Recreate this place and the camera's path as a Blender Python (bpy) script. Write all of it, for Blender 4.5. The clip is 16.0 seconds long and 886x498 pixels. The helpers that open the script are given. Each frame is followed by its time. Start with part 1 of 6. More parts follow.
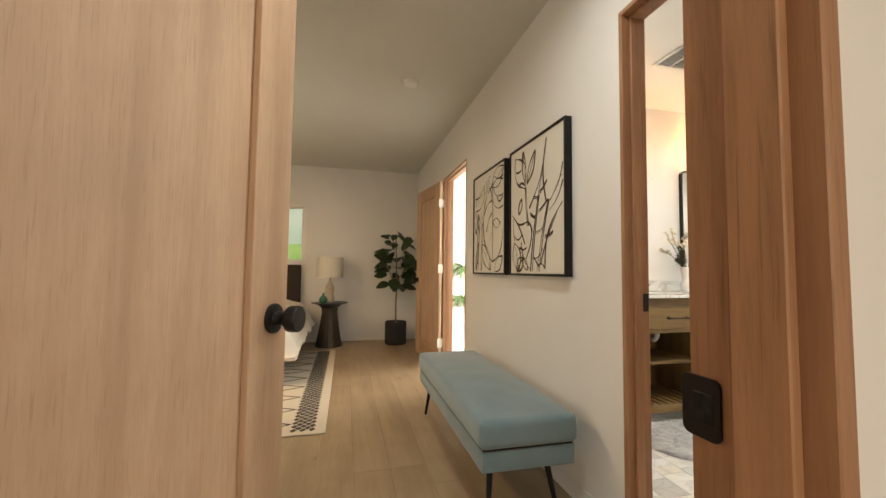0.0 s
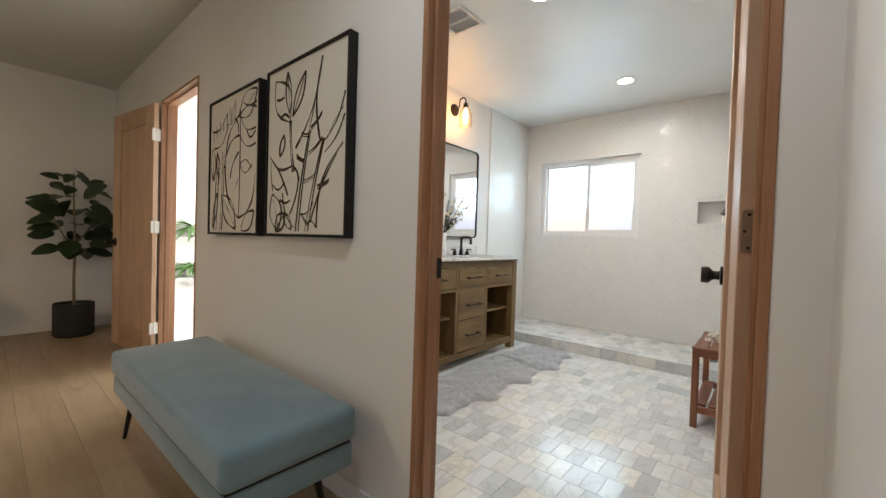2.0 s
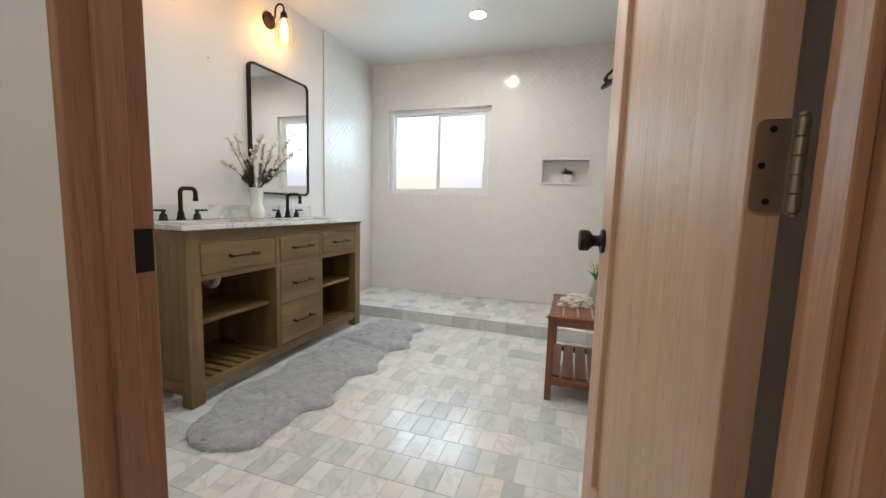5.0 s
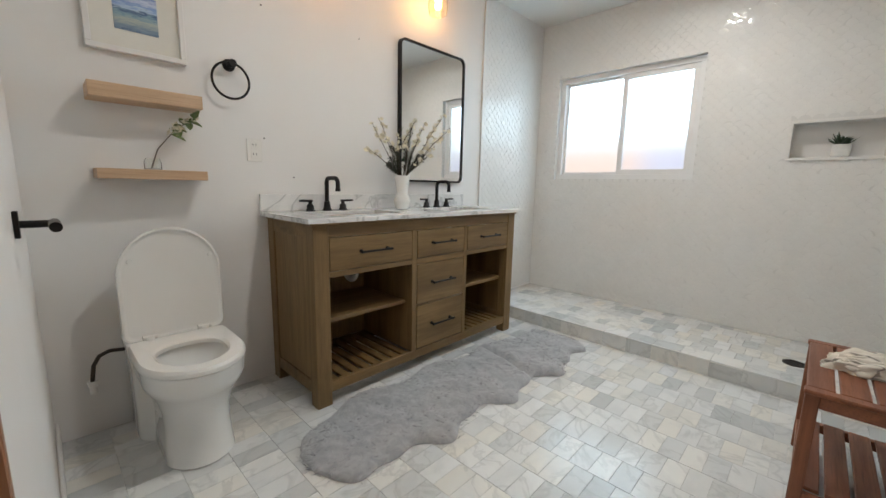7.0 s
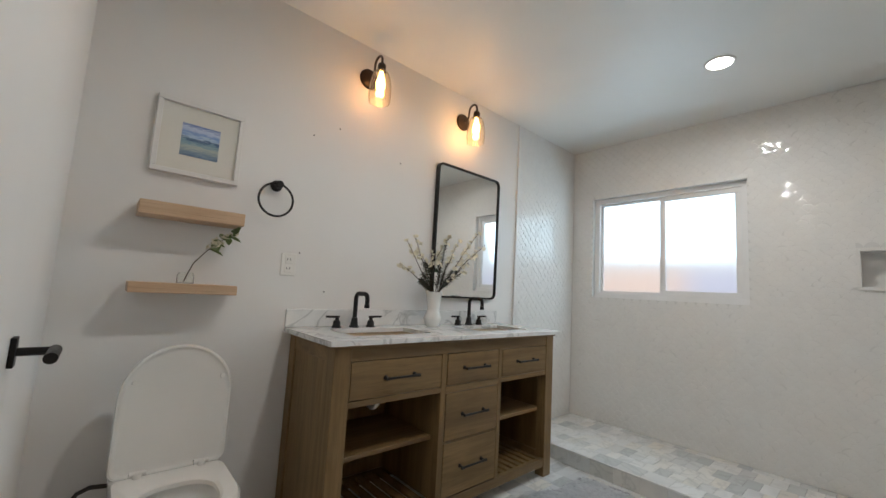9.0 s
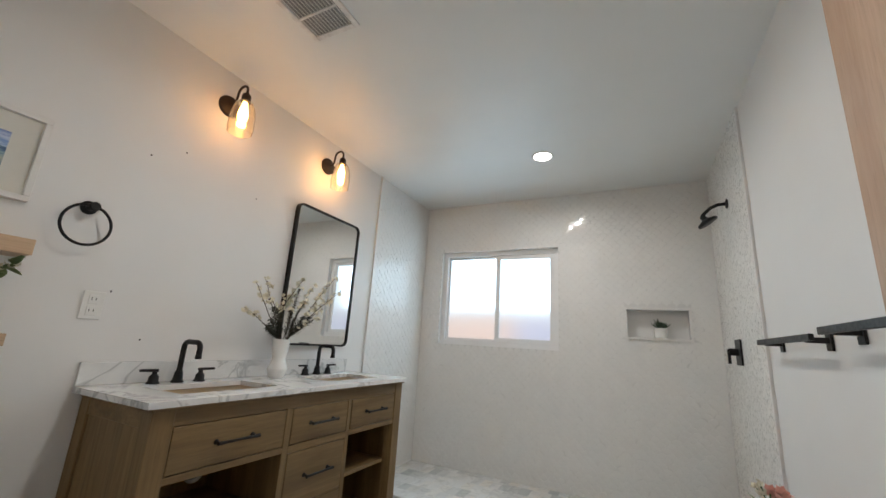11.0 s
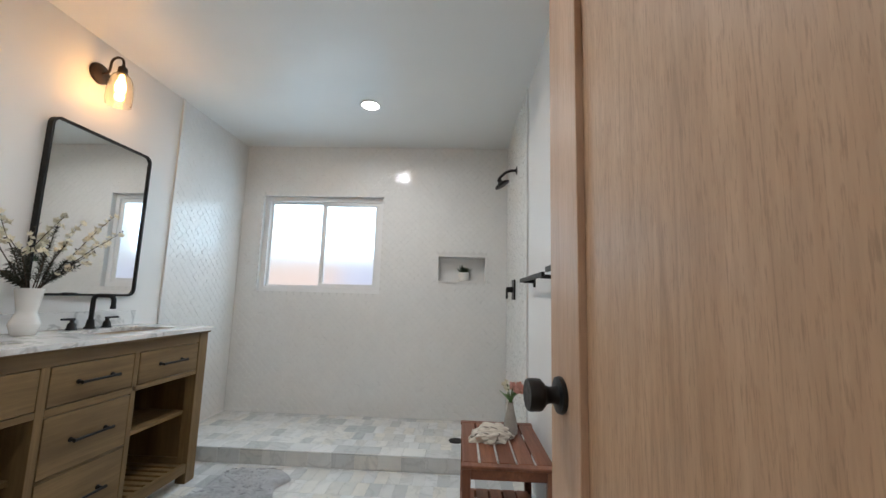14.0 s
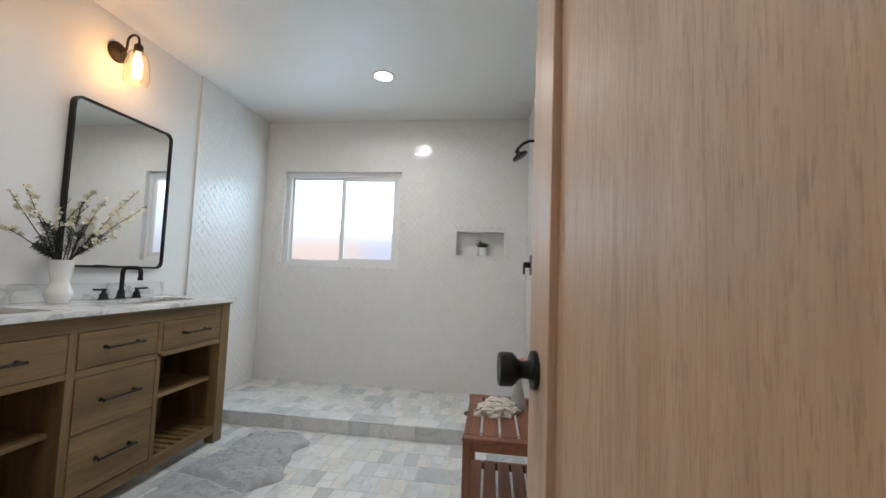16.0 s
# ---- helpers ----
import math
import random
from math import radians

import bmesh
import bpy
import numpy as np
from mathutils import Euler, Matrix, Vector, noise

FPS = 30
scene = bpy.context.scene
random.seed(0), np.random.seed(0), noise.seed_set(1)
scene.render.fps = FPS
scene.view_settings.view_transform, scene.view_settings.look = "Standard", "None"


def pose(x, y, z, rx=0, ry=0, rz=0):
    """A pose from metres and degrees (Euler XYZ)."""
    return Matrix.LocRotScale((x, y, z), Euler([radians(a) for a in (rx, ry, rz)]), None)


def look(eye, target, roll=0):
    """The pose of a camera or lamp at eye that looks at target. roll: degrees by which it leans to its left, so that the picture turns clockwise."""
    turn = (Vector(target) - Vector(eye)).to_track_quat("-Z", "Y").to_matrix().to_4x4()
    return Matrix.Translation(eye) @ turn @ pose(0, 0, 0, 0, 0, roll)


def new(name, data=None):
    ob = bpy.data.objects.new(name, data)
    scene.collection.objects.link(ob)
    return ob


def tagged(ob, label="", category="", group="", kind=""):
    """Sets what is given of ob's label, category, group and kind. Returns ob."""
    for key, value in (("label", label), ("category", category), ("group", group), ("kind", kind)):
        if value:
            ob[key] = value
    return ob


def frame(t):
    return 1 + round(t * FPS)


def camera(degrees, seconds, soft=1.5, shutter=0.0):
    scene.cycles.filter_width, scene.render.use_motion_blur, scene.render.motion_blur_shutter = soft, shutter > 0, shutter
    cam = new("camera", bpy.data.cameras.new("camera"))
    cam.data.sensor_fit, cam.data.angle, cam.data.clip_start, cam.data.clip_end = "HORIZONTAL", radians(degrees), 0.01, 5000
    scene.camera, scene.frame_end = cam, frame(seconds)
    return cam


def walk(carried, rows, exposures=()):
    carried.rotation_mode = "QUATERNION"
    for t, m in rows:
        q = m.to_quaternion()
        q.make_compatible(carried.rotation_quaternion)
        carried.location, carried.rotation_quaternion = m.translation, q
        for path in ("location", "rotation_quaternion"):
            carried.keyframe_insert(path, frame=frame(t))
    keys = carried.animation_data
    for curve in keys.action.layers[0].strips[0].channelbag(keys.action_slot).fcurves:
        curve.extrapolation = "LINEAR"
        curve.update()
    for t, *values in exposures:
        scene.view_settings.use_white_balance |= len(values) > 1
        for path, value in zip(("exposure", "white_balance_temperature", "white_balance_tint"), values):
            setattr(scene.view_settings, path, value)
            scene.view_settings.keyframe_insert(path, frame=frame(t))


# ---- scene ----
cam = camera(97.8, 16.0, soft=1.5)
PATH = [
    (0, (0.048, 0.050, 1.045), (0.531, 1.988, 1.157), 0.7),
    (0.5, (0.100, 0.211, 1.034), (0.916, 2.037, 1.08), 0.4),
    (1, (0.133, 0.360, 1.034), (1.309, 1.978, 1.033), 1.1),
    (1.5, (0.157, 0.437, 1.03), (1.560, 1.862, 1.007), 1.9),
    (2, (0.182, 0.471, 1.023), (1.713, 1.758, 0.983), 1.8),
    (2.5, (0.231, 0.482, 1.006), (1.870, 1.626, 0.962), 0.9),
    (3, (0.388, 0.553, 1), (2.146, 1.508, 1.014), -0.9),
    (3.5, (0.522, 0.594, 1.021), (2.364, 1.371, 1.08), -2.1),
    (4, (0.598, 0.624, 1.016), (2.488, 1.279, 1.015), -1.6),
    (4.2, (0.635, 0.646, 1.016), (2.540, 1.253, 0.955), -0.9),
    (6.3, (1.052, 0.734, 1.012), (2.775, 1.641, 0.551), 1.3),
    (6.5, (1.125, 0.758, 1.022), (2.772, 1.813, 0.601), 1.2),
    (7, (1.254, 0.824, 1.043), (2.676, 2.193, 0.72), 1.3),
    (7.5, (1.309, 0.866, 1.043), (2.548, 2.425, 0.855), 1.4),
    (8, (1.342, 0.891, 1.07), (2.514, 2.511, 1.027), 2.1),
    (8.5, (1.342, 0.906, 1.098), (2.556, 2.493, 1.189), 2.9),
    (9, (1.324, 0.938, 1.112), (2.637, 2.431, 1.325), 3.3),
    (9.2, (1.314, 0.953, 1.127), (2.675, 2.398, 1.372), 3.6),
    (11.3, (1.243, 0.935, 1.141), (3.020, 1.726, 1.604), 3.8),
    (11.5, (1.244, 0.891, 1.153), (3.048, 1.627, 1.602), 4.0),
    (12, (1.241, 0.847, 1.145), (3.110, 1.411, 1.578), 3.6),
    (12.5, (1.224, 0.837, 1.143), (3.145, 1.230, 1.536), 3.2),
    (13, (1.208, 0.821, 1.134), (3.160, 1.080, 1.481), 2.7),
    (13.5, (1.196, 0.816, 1.12), (3.167, 0.976, 1.42), 2.2),
    (14, (1.190, 0.807, 1.109), (3.172, 0.900, 1.363), 1.7),
    (14.5, (1.193, 0.801, 1.094), (3.180, 0.858, 1.314), 1.3),
    (15, (1.182, 0.781, 1.096), (3.172, 0.842, 1.283), 1.2),
    (15.5, (1.197, 0.734, 1.1), (3.186, 0.856, 1.263), 1.4),
    (16, (1.242, 0.687, 1.099), (3.221, 0.941, 1.229), 2.1),
]
EXPOSURES = [(0, 0.80, 8200, 10), (0.5, 0.80, 7700, 10), (1.0, 0.45, 7250, 10), (1.5, 0.28, 6950, 10), (3.5, 0.18, 6950, 10), (6.5, 0.14, 6900, 10), (7.0, 0.0, 6850, 10), (8.0, -0.26, 6800, 10), (9, -0.32, 6750, 10), (11.5, -0.32, 6750, 10), (12.5, -0.30, 6600, 10), (14, -0.18, 6500, 10), (16, -0.12, 6450, 10)]
walk(cam, [(t, look(eye, target, roll)) for t, eye, target, roll in PATH], EXPOSURES)

# ---- light ----
world = bpy.data.worlds.new("world")
scene.world = world
world.use_nodes = True
wn = world.node_tree
sky = wn.nodes.new("ShaderNodeTexSky")
sky.sky_type, sky.sun_disc = "NISHITA", False
sky.sun_elevation, sky.sun_rotation = radians(38), radians(200)
wn.links.new(sky.outputs[0], wn.nodes["Background"].inputs[0])
wn.nodes["Background"].inputs[1].default_value = 0.10
sun = new("sun", bpy.data.lights.new("sun", "SUN"))
sun.data.energy, sun.data.angle, sun.data.color = 2.0, radians(0.6), (1, 0.95, 0.88)
sun.matrix_world = look((-3, -6, 9), (0, 2, 0))


def area_lamp(name, eye, target, w, h, watts, color, spread=180):
    lamp = new(name, bpy.data.lights.new(name, "AREA"))
    lamp.data.shape, lamp.data.size, lamp.data.size_y = "RECTANGLE", w, h
    lamp.data.energy, lamp.data.color, lamp.data.spread = watts, color, radians(spread)
    lamp.matrix_world = look(eye, target)
    return lamp


def point_lamp(name, eye, watts, color, radius=0.03):
    lamp = new(name, bpy.data.lights.new(name, "POINT"))
    lamp.data.energy, lamp.data.color, lamp.data.shadow_soft_size = watts, color, radius
    lamp.location = eye
    return lamp


area_lamp("bath_window_light", (4.86, 2.095, 1.74), (3.0, 2.0, 1.1), 1.10, 0.52, 9.0, (0.50, 0.79, 1.0))
area_lamp("bedroom_west_window_light", (-3.60, 1.7, 1.35), (0, 1.6, 1.2), 2.0, 1.9, 10, (0.84, 0.92, 1.0))
# Unseen bedroom lamps: the first from the ceiling's warm glow, the second added fill.
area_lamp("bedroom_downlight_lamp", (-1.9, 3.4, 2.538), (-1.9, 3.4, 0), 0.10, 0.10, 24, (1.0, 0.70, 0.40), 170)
area_lamp("bedroom_downlight_lamp", (0.35, 1.05, 2.538), (0.35, 1.05, 0), 0.10, 0.10, 6.8, (0.76, 0.88, 1.0), 165)
# Unseen lamp added to brighten the next room behind its open door.
area_lamp("den_window_light", (3.30, 4.6, 1.5), (1.2, 4.0, 1.0), 1.5, 1.4, 90, (0.97, 0.99, 1.0))
# Unseen hall lamp behind the camera, added to brighten the entrance door.
area_lamp("hall_window_light", (-0.2, -1.75, 1.6), (0.1, 0.5, 1.1), 1.2, 1.5, 9.5, (1.0, 0.93, 0.85))
for cx, cy, watts in ((3.843, 1.495, 7.2), (2.29, 1.55, 9.6)):
    area_lamp("downlight_lamp", (cx, cy, 2.488), (cx, cy, 0), 0.10, 0.10, watts, (0.96, 0.97, 0.97), 165)
for sx in (2.365, 3.130):
    point_lamp("sconce_lamp", (sx, 2.722, 2.165), 0.58, (1.0, 0.42, 0.10), 0.025)

# ---- building blocks ----
PLACE = {}


def thing(name, label="", category="", group="", at=None, kind=""):
    """A thing: an Empty at its base, that parents its parts."""
    ob = new(name)
    ob.empty_display_size = 0.1
    m = at if isinstance(at, Matrix) else Matrix.Translation(at or (0, 0, 0))
    ob.matrix_world = m
    PLACE[ob] = m
    return tagged(ob, label, category, group, kind)


def mesh_of(name, bm, material, smooth=False):
    me = bpy.data.meshes.new(name)
    bmesh.ops.recalc_face_normals(bm, faces=bm.faces[:])
    bm.to_mesh(me)
    bm.free()
    for m in material if isinstance(material, (list, tuple)) else [material]:
        me.materials.append(m)
    if smooth:
        me.polygons.foreach_set("use_smooth", [True] * len(me.polygons))
        me.set_sharp_from_angle(angle=radians(40))
    return me


def part(name, bm, material, parent, label="", smooth=False, local=False):
    """One mesh under a thing or a part. The bmesh is in world metres, or in the thing's own when local."""
    m = PLACE[parent]
    if not local:
        bm.transform(m.inverted())
    ob = new(name, mesh_of(name, bm, material, smooth))
    ob.parent = parent
    PLACE[ob] = m
    return tagged(ob, label)


def solid(name, bm, material, label="", category="", group="", kind="", smooth=False):
    """A thing, or a piece of the setting, that is one mesh in world metres."""
    ob = new(name, mesh_of(name, bm, material, smooth))
    PLACE[ob] = Matrix.Identity(4)
    return tagged(ob, label, category, group, kind)


def box(x0, y0, z0, x1, y1, z1, bevel=0.0, seg=1):
    bm = bmesh.new()
    bmesh.ops.create_cube(bm, size=1)
    for v in bm.verts:
        v.co = Vector((x0 + (v.co.x + 0.5) * (x1 - x0), y0 + (v.co.y + 0.5) * (y1 - y0), z0 + (v.co.z + 0.5) * (z1 - z0)))
    if bevel:
        bmesh.ops.bevel(bm, geom=bm.edges[:], offset=bevel, segments=seg, profile=0.6, affect="EDGES")
    return bm


def join(*bms):
    first = bms[0]
    for b in bms[1:]:
        me = bpy.data.meshes.new("join")
        b.to_mesh(me)
        b.free()
        first.from_mesh(me)
        bpy.data.meshes.remove(me)
    return first


def lathe(profile, at=(0, 0, 0), n=32, m=None):
    """A turned shape from (radius, height) pairs."""
    bm = bmesh.new()
    rings = []
    for r, z in profile:
        if r < 1e-5:
            rings.append([bm.verts.new((0, 0, z))])
        else:
            rings.append([bm.verts.new((r * math.cos(2 * math.pi * k / n), r * math.sin(2 * math.pi * k / n), z)) for k in range(n)])
    for a, b in zip(rings, rings[1:]):
        for k in range(n):
            j = (k + 1) % n
            if len(a) == 1 and len(b) > 1:
                bm.faces.new((a[0], b[k], b[j]))
            elif len(b) == 1 and len(a) > 1:
                bm.faces.new((a[k], a[j], b[0]))
            elif len(a) > 1:
                bm.faces.new((a[k], a[j], b[j], b[k]))
    bm.transform(Matrix.Translation(at) @ (m or Matrix.Identity(4)))
    return bm


def tube(points, r, n=10, caps=True):
    """A round bar along points; r may be a list of radii."""
    bm = bmesh.new()
    pts = [Vector(p) for p in points]
    radii = r if isinstance(r, (list, tuple)) else [r] * len(pts)
    rings, side = [], None
    for k, p in enumerate(pts):
        d = (pts[min(k + 1, len(pts) - 1)] - pts[max(k - 1, 0)]).normalized()
        if side is None:
            side = d.orthogonal().normalized()
        side = (side - d * side.dot(d)).normalized()
        up = d.cross(side)
        rings.append([bm.verts.new(p + radii[k] * (math.cos(2 * math.pi * j / n) * side + math.sin(2 * math.pi * j / n) * up)) for j in range(n)])
    for a, b in zip(rings, rings[1:]):
        for j in range(n):
            bm.faces.new((a[j], a[(j + 1) % n], b[(j + 1) % n], b[j]))
    if caps:
        bm.faces.new(rings[0][::-1])
        bm.faces.new(rings[-1])
    return bm


def arc(c, r, a0, a1, n, u, v):
    """Points on an arc round c in the plane of u and v, degrees."""
    c, u, v = Vector(c), Vector(u), Vector(v)
    return [c + r * (math.cos(radians(a0 + (a1 - a0) * k / n)) * u + math.sin(radians(a0 + (a1 - a0) * k / n)) * v) for k in range(n + 1)]


def prism(outline, z0, z1, bevel=0.0, seg=2):
    """A flat outline raised from z0 to z1."""
    bm = bmesh.new()
    low = [bm.verts.new((x, y, z0)) for x, y in outline]
    top = [bm.verts.new((x, y, z1)) for x, y in outline]
    bm.faces.new(low[::-1])
    lid = bm.faces.new(top)
    for k in range(len(low)):
        j = (k + 1) % len(low)
        bm.faces.new((low[k], low[j], top[j], top[k]))
    if bevel:
        bmesh.ops.bevel(bm, geom=list(lid.edges), offset=bevel, segments=seg, profile=0.6, affect="EDGES")
    return bm


def wall_with_holes(axis, at, thick, lo, hi, z0, z1, holes):
    """A wall from lo to hi along the other axis, with openings (lo, hi, z0, z1) that go through it."""
    cuts = sorted({lo, hi, *(h[0] for h in holes), *(h[1] for h in holes)})
    zs = sorted({z0, z1, *(h[2] for h in holes), *(h[3] for h in holes)})
    bm = bmesh.new()
    cells = {}
    for i, (a, b) in enumerate(zip(cuts, cuts[1:])):
        for j, (c, d) in enumerate(zip(zs, zs[1:])):
            mid, zm = (a + b) / 2, (c + d) / 2
            cells[i, j] = not any(h[0] < mid < h[1] and h[2] < zm < h[3] for h in holes)

    def quad(p):
        bm.faces.new([bm.verts.new((w, s, z) if axis == "x" else (s, w, z)) for w, s, z in p])

    for (i, j), full in cells.items():
        if not full:
            continue
        a, b, c, d, w0, w1 = cuts[i], cuts[i + 1], zs[j], zs[j + 1], at, at + thick
        for w in (w0, w1):
            quad([(w, a, c), (w, b, c), (w, b, d), (w, a, d)])
        for di, dj, p in ((-1, 0, [(w0, a, c), (w1, a, c), (w1, a, d), (w0, a, d)]), (1, 0, [(w0, b, c), (w1, b, c), (w1, b, d), (w0, b, d)]),
                          (0, -1, [(w0, a, c), (w1, a, c), (w1, b, c), (w0, b, c)]), (0, 1, [(w0, a, d), (w1, a, d), (w1, b, d), (w0, b, d)])):
            if not cells.get((i + di, j + dj), False):
                quad(p)
    bmesh.ops.remove_doubles(bm, verts=bm.verts[:], dist=1e-5)
    return bm


# ---- materials ----
class Nodes:
    """A node material with a Principled surface, and a few short ways to add to it."""

    def __init__(self, name, rough=0.5, metal=0.0):
        self.m = bpy.data.materials.new(name)
        self.m.use_nodes = True
        self.t = self.m.node_tree
        self.b = self.t.nodes["Principled BSDF"]
        self.b.inputs["Roughness"].default_value = rough
        self.b.inputs["Metallic"].default_value = metal

    def add(self, kind, **values):
        n = self.t.nodes.new("ShaderNode" + kind)
        for k, v in values.items():
            n.inputs[k.replace("_", " ")].default_value = v
        return n

    def link(self, a, b):
        self.t.links.new(a, b)

    def coords(self, scale=(1, 1, 1), kind="Object", shift=True):
        c = self.add("TexCoord")
        mp = self.add("Mapping", Scale=scale)
        self.link(c.outputs[kind], mp.inputs["Vector"])
        if shift:
            info = self.add("ObjectInfo")
            mul = self.add("VectorMath")
            mul.operation = "MULTIPLY"
            mul.inputs[1].default_value = (7.3, 11.1, 5.7)
            self.link(info.outputs["Random"], mul.inputs[0])
            self.link(mul.outputs[0], mp.inputs["Location"])
        return mp.outputs[0]

    def noise(self, vec, scale, detail=4.0, rough=0.55, distortion=0.0):
        n = self.add("TexNoise", Scale=scale, Detail=detail, Roughness=rough, Distortion=distortion)
        self.link(vec, n.inputs["Vector"])
        return n.outputs["Fac"]

    def ramp(self, fac, *stops):
        r = self.add("ValToRGB")
        e = r.color_ramp.elements
        while len(e) < len(stops):
            e.new(0.5)
        for k, (p, c) in enumerate(stops):
            e[k].position, e[k].color = p, (*c, 1) if len(c) == 3 else c
        self.link(fac, r.inputs["Fac"])
        return r.outputs["Color"]

    def mix(self, fac, a, b, mode="MIX"):
        n = self.add("Mix")
        n.data_type, n.blend_type = "RGBA", mode
        for sock, v in ((n.inputs[0], fac), (n.inputs[6], a), (n.inputs[7], b)):
            if isinstance(v, bpy.types.NodeSocket):
                self.link(v, sock)
            else:
                sock.default_value = v if isinstance(v, (int, float)) else (*v, 1)
        return n.outputs[2]

    def math(self, op, a, b=0.0):
        n = self.add("Math")
        n.operation = op
        for sock, v in zip(n.inputs, (a, b)):
            if isinstance(v, bpy.types.NodeSocket):
                self.link(v, sock)
            else:
                sock.default_value = v
        return n.outputs[0]

    def color(self, sock):
        self.link(sock, self.b.inputs["Base Color"])

    def rough(self, sock):
        self.link(sock, self.b.inputs["Roughness"])

    def bump(self, sock, strength=0.2, distance=0.002):
        n = self.add("Bump", Strength=strength, Distance=distance)
        self.link(sock, n.inputs["Height"])
        self.link(n.outputs[0], self.b.inputs["Normal"])


def paint(name, c, rough=0.6, relief=0.12, dirt=0.06, scale=260.0, spec=0.5):
    n = Nodes(name, rough)
    v = n.coords(shift=False)
    big = n.noise(v, 1.3, 3)
    dark = tuple(x * (1 - dirt) for x in c)
    n.color(n.ramp(big, (0.3, dark), (0.7, c)))
    fine = n.noise(v, scale, 2)
    n.bump(fine, relief, 0.001)
    n.rough(n.ramp(n.noise(v, 4, 3), (0.3, (rough * 0.9,) * 3), (0.7, (min(1, rough * 1.1),) * 3)))
    n.b.inputs["Specular IOR Level"].default_value = spec
    return n.m


def wood(name, light, mid, dark, axis=2, rough=0.5, fine=90.0, contrast=1.0, knots=False):
    """Straight-grained wood; axis: the way that the grain runs."""
    n = Nodes(name, rough)
    s = [1.0, 1.0, 1.0]
    s[axis] = 0.07
    v = n.coords(tuple(s))
    broad = n.noise(v, 9.0, 3, 0.5, 0.6)
    lines = n.noise(v, fine, 5, 0.7, 0.2)
    s2 = [1.0, 1.0, 1.0]
    s2[axis] = 0.03
    pores = n.noise(n.coords(tuple(s2)), fine * 4, 2, 0.6)
    base = n.ramp(broad, (0.28, dark), (0.48, mid), (0.72, light))
    c = n.mix(n.math("MULTIPLY", n.ramp(lines, (0.38, (1, 1, 1)), (0.62, (0, 0, 0))), 0.55 * contrast), base, dark)
    c = n.mix(n.math("MULTIPLY", n.ramp(pores, (0.30, (1, 1, 1)), (0.42, (0, 0, 0))), 0.5 * contrast), c, tuple(x * 0.6 for x in dark))
    if knots:
        vor = n.add("TexVoronoi", Scale=1.6)
        n.link(n.coords(), vor.inputs["Vector"])
        c = n.mix(n.ramp(vor.outputs["Distance"], (0.0, (0.8,) * 3), (0.03, (0.7,) * 3), (0.07, (0,) * 3)), c, tuple(x * 0.35 for x in dark))
    blotch = n.ramp(n.noise(n.coords(), 3.5, 3), (0.3, (0.90, 0.89, 0.88)), (0.7, (1.06, 1.06, 1.06)))
    n.color(n.mix(1.0, c, blotch, "MULTIPLY"))
    n.bump(lines, 0.10, 0.0008)
    n.rough(n.ramp(lines, (0.3, (rough * 1.15,) * 3), (0.7, (rough * 0.85,) * 3)))
    return n.m


def veneer(name, light, mid, dark):
    """Flat-sliced veneer, its grain upright: soft bands, short flecks, a few thin dark lines and a mottle."""
    n = Nodes(name, 0.5)
    bands = n.noise(n.coords((1, 1, 0.018)), 24.0, 5, 0.62, 0.0)
    c = n.ramp(bands, (0.25, dark), (0.50, mid), (0.75, light))
    mottle = n.noise(n.coords((1, 1, 0.085)), 90.0, 4, 0.65, 0.0)
    c = n.mix(1.0, c, n.ramp(mottle, (0.32, (0.90, 0.89, 0.88)), (0.68, (1.07, 1.07, 1.07))), "MULTIPLY")
    flecks = n.noise(n.coords((1, 1, 0.075)), 330.0, 3, 0.7)
    c = n.mix(n.math("MULTIPLY", n.ramp(flecks, (0.34, (1,) * 3), (0.48, (0,) * 3)), 0.50), c, tuple(x * 0.62 for x in dark))
    line = n.math("ABSOLUTE", n.math("SUBTRACT", n.noise(n.coords((1, 1, 0.045)), 9.0, 2, 0.5, 0.3), 0.5))
    c = n.mix(n.math("MULTIPLY", n.ramp(line, (0.0, (1,) * 3), (0.010, (0,) * 3)), 0.35), c, tuple(x * 0.6 for x in dark))
    n.color(c)
    n.bump(flecks, 0.12, 0.0006)
    return n.m


def plain(name, c, rough=0.4, metal=0.0, wear=0.12, scale=30.0, relief=0.05, coat=0.0):
    n = Nodes(name, rough, metal)
    v = n.coords()
    f = n.noise(v, scale, 4)
    n.color(n.ramp(f, (0.3, tuple(x * (1 - wear) for x in c)), (0.7, tuple(min(1, x * (1 + wear)) for x in c))))
    n.rough(n.ramp(n.noise(v, scale * 2.7, 3), (0.3, (rough * 0.8,) * 3), (0.7, (min(1, rough * 1.2),) * 3)))
    n.bump(n.noise(v, scale * 12, 2), relief, 0.0006)
    n.b.inputs["Coat Weight"].default_value = coat
    return n.m


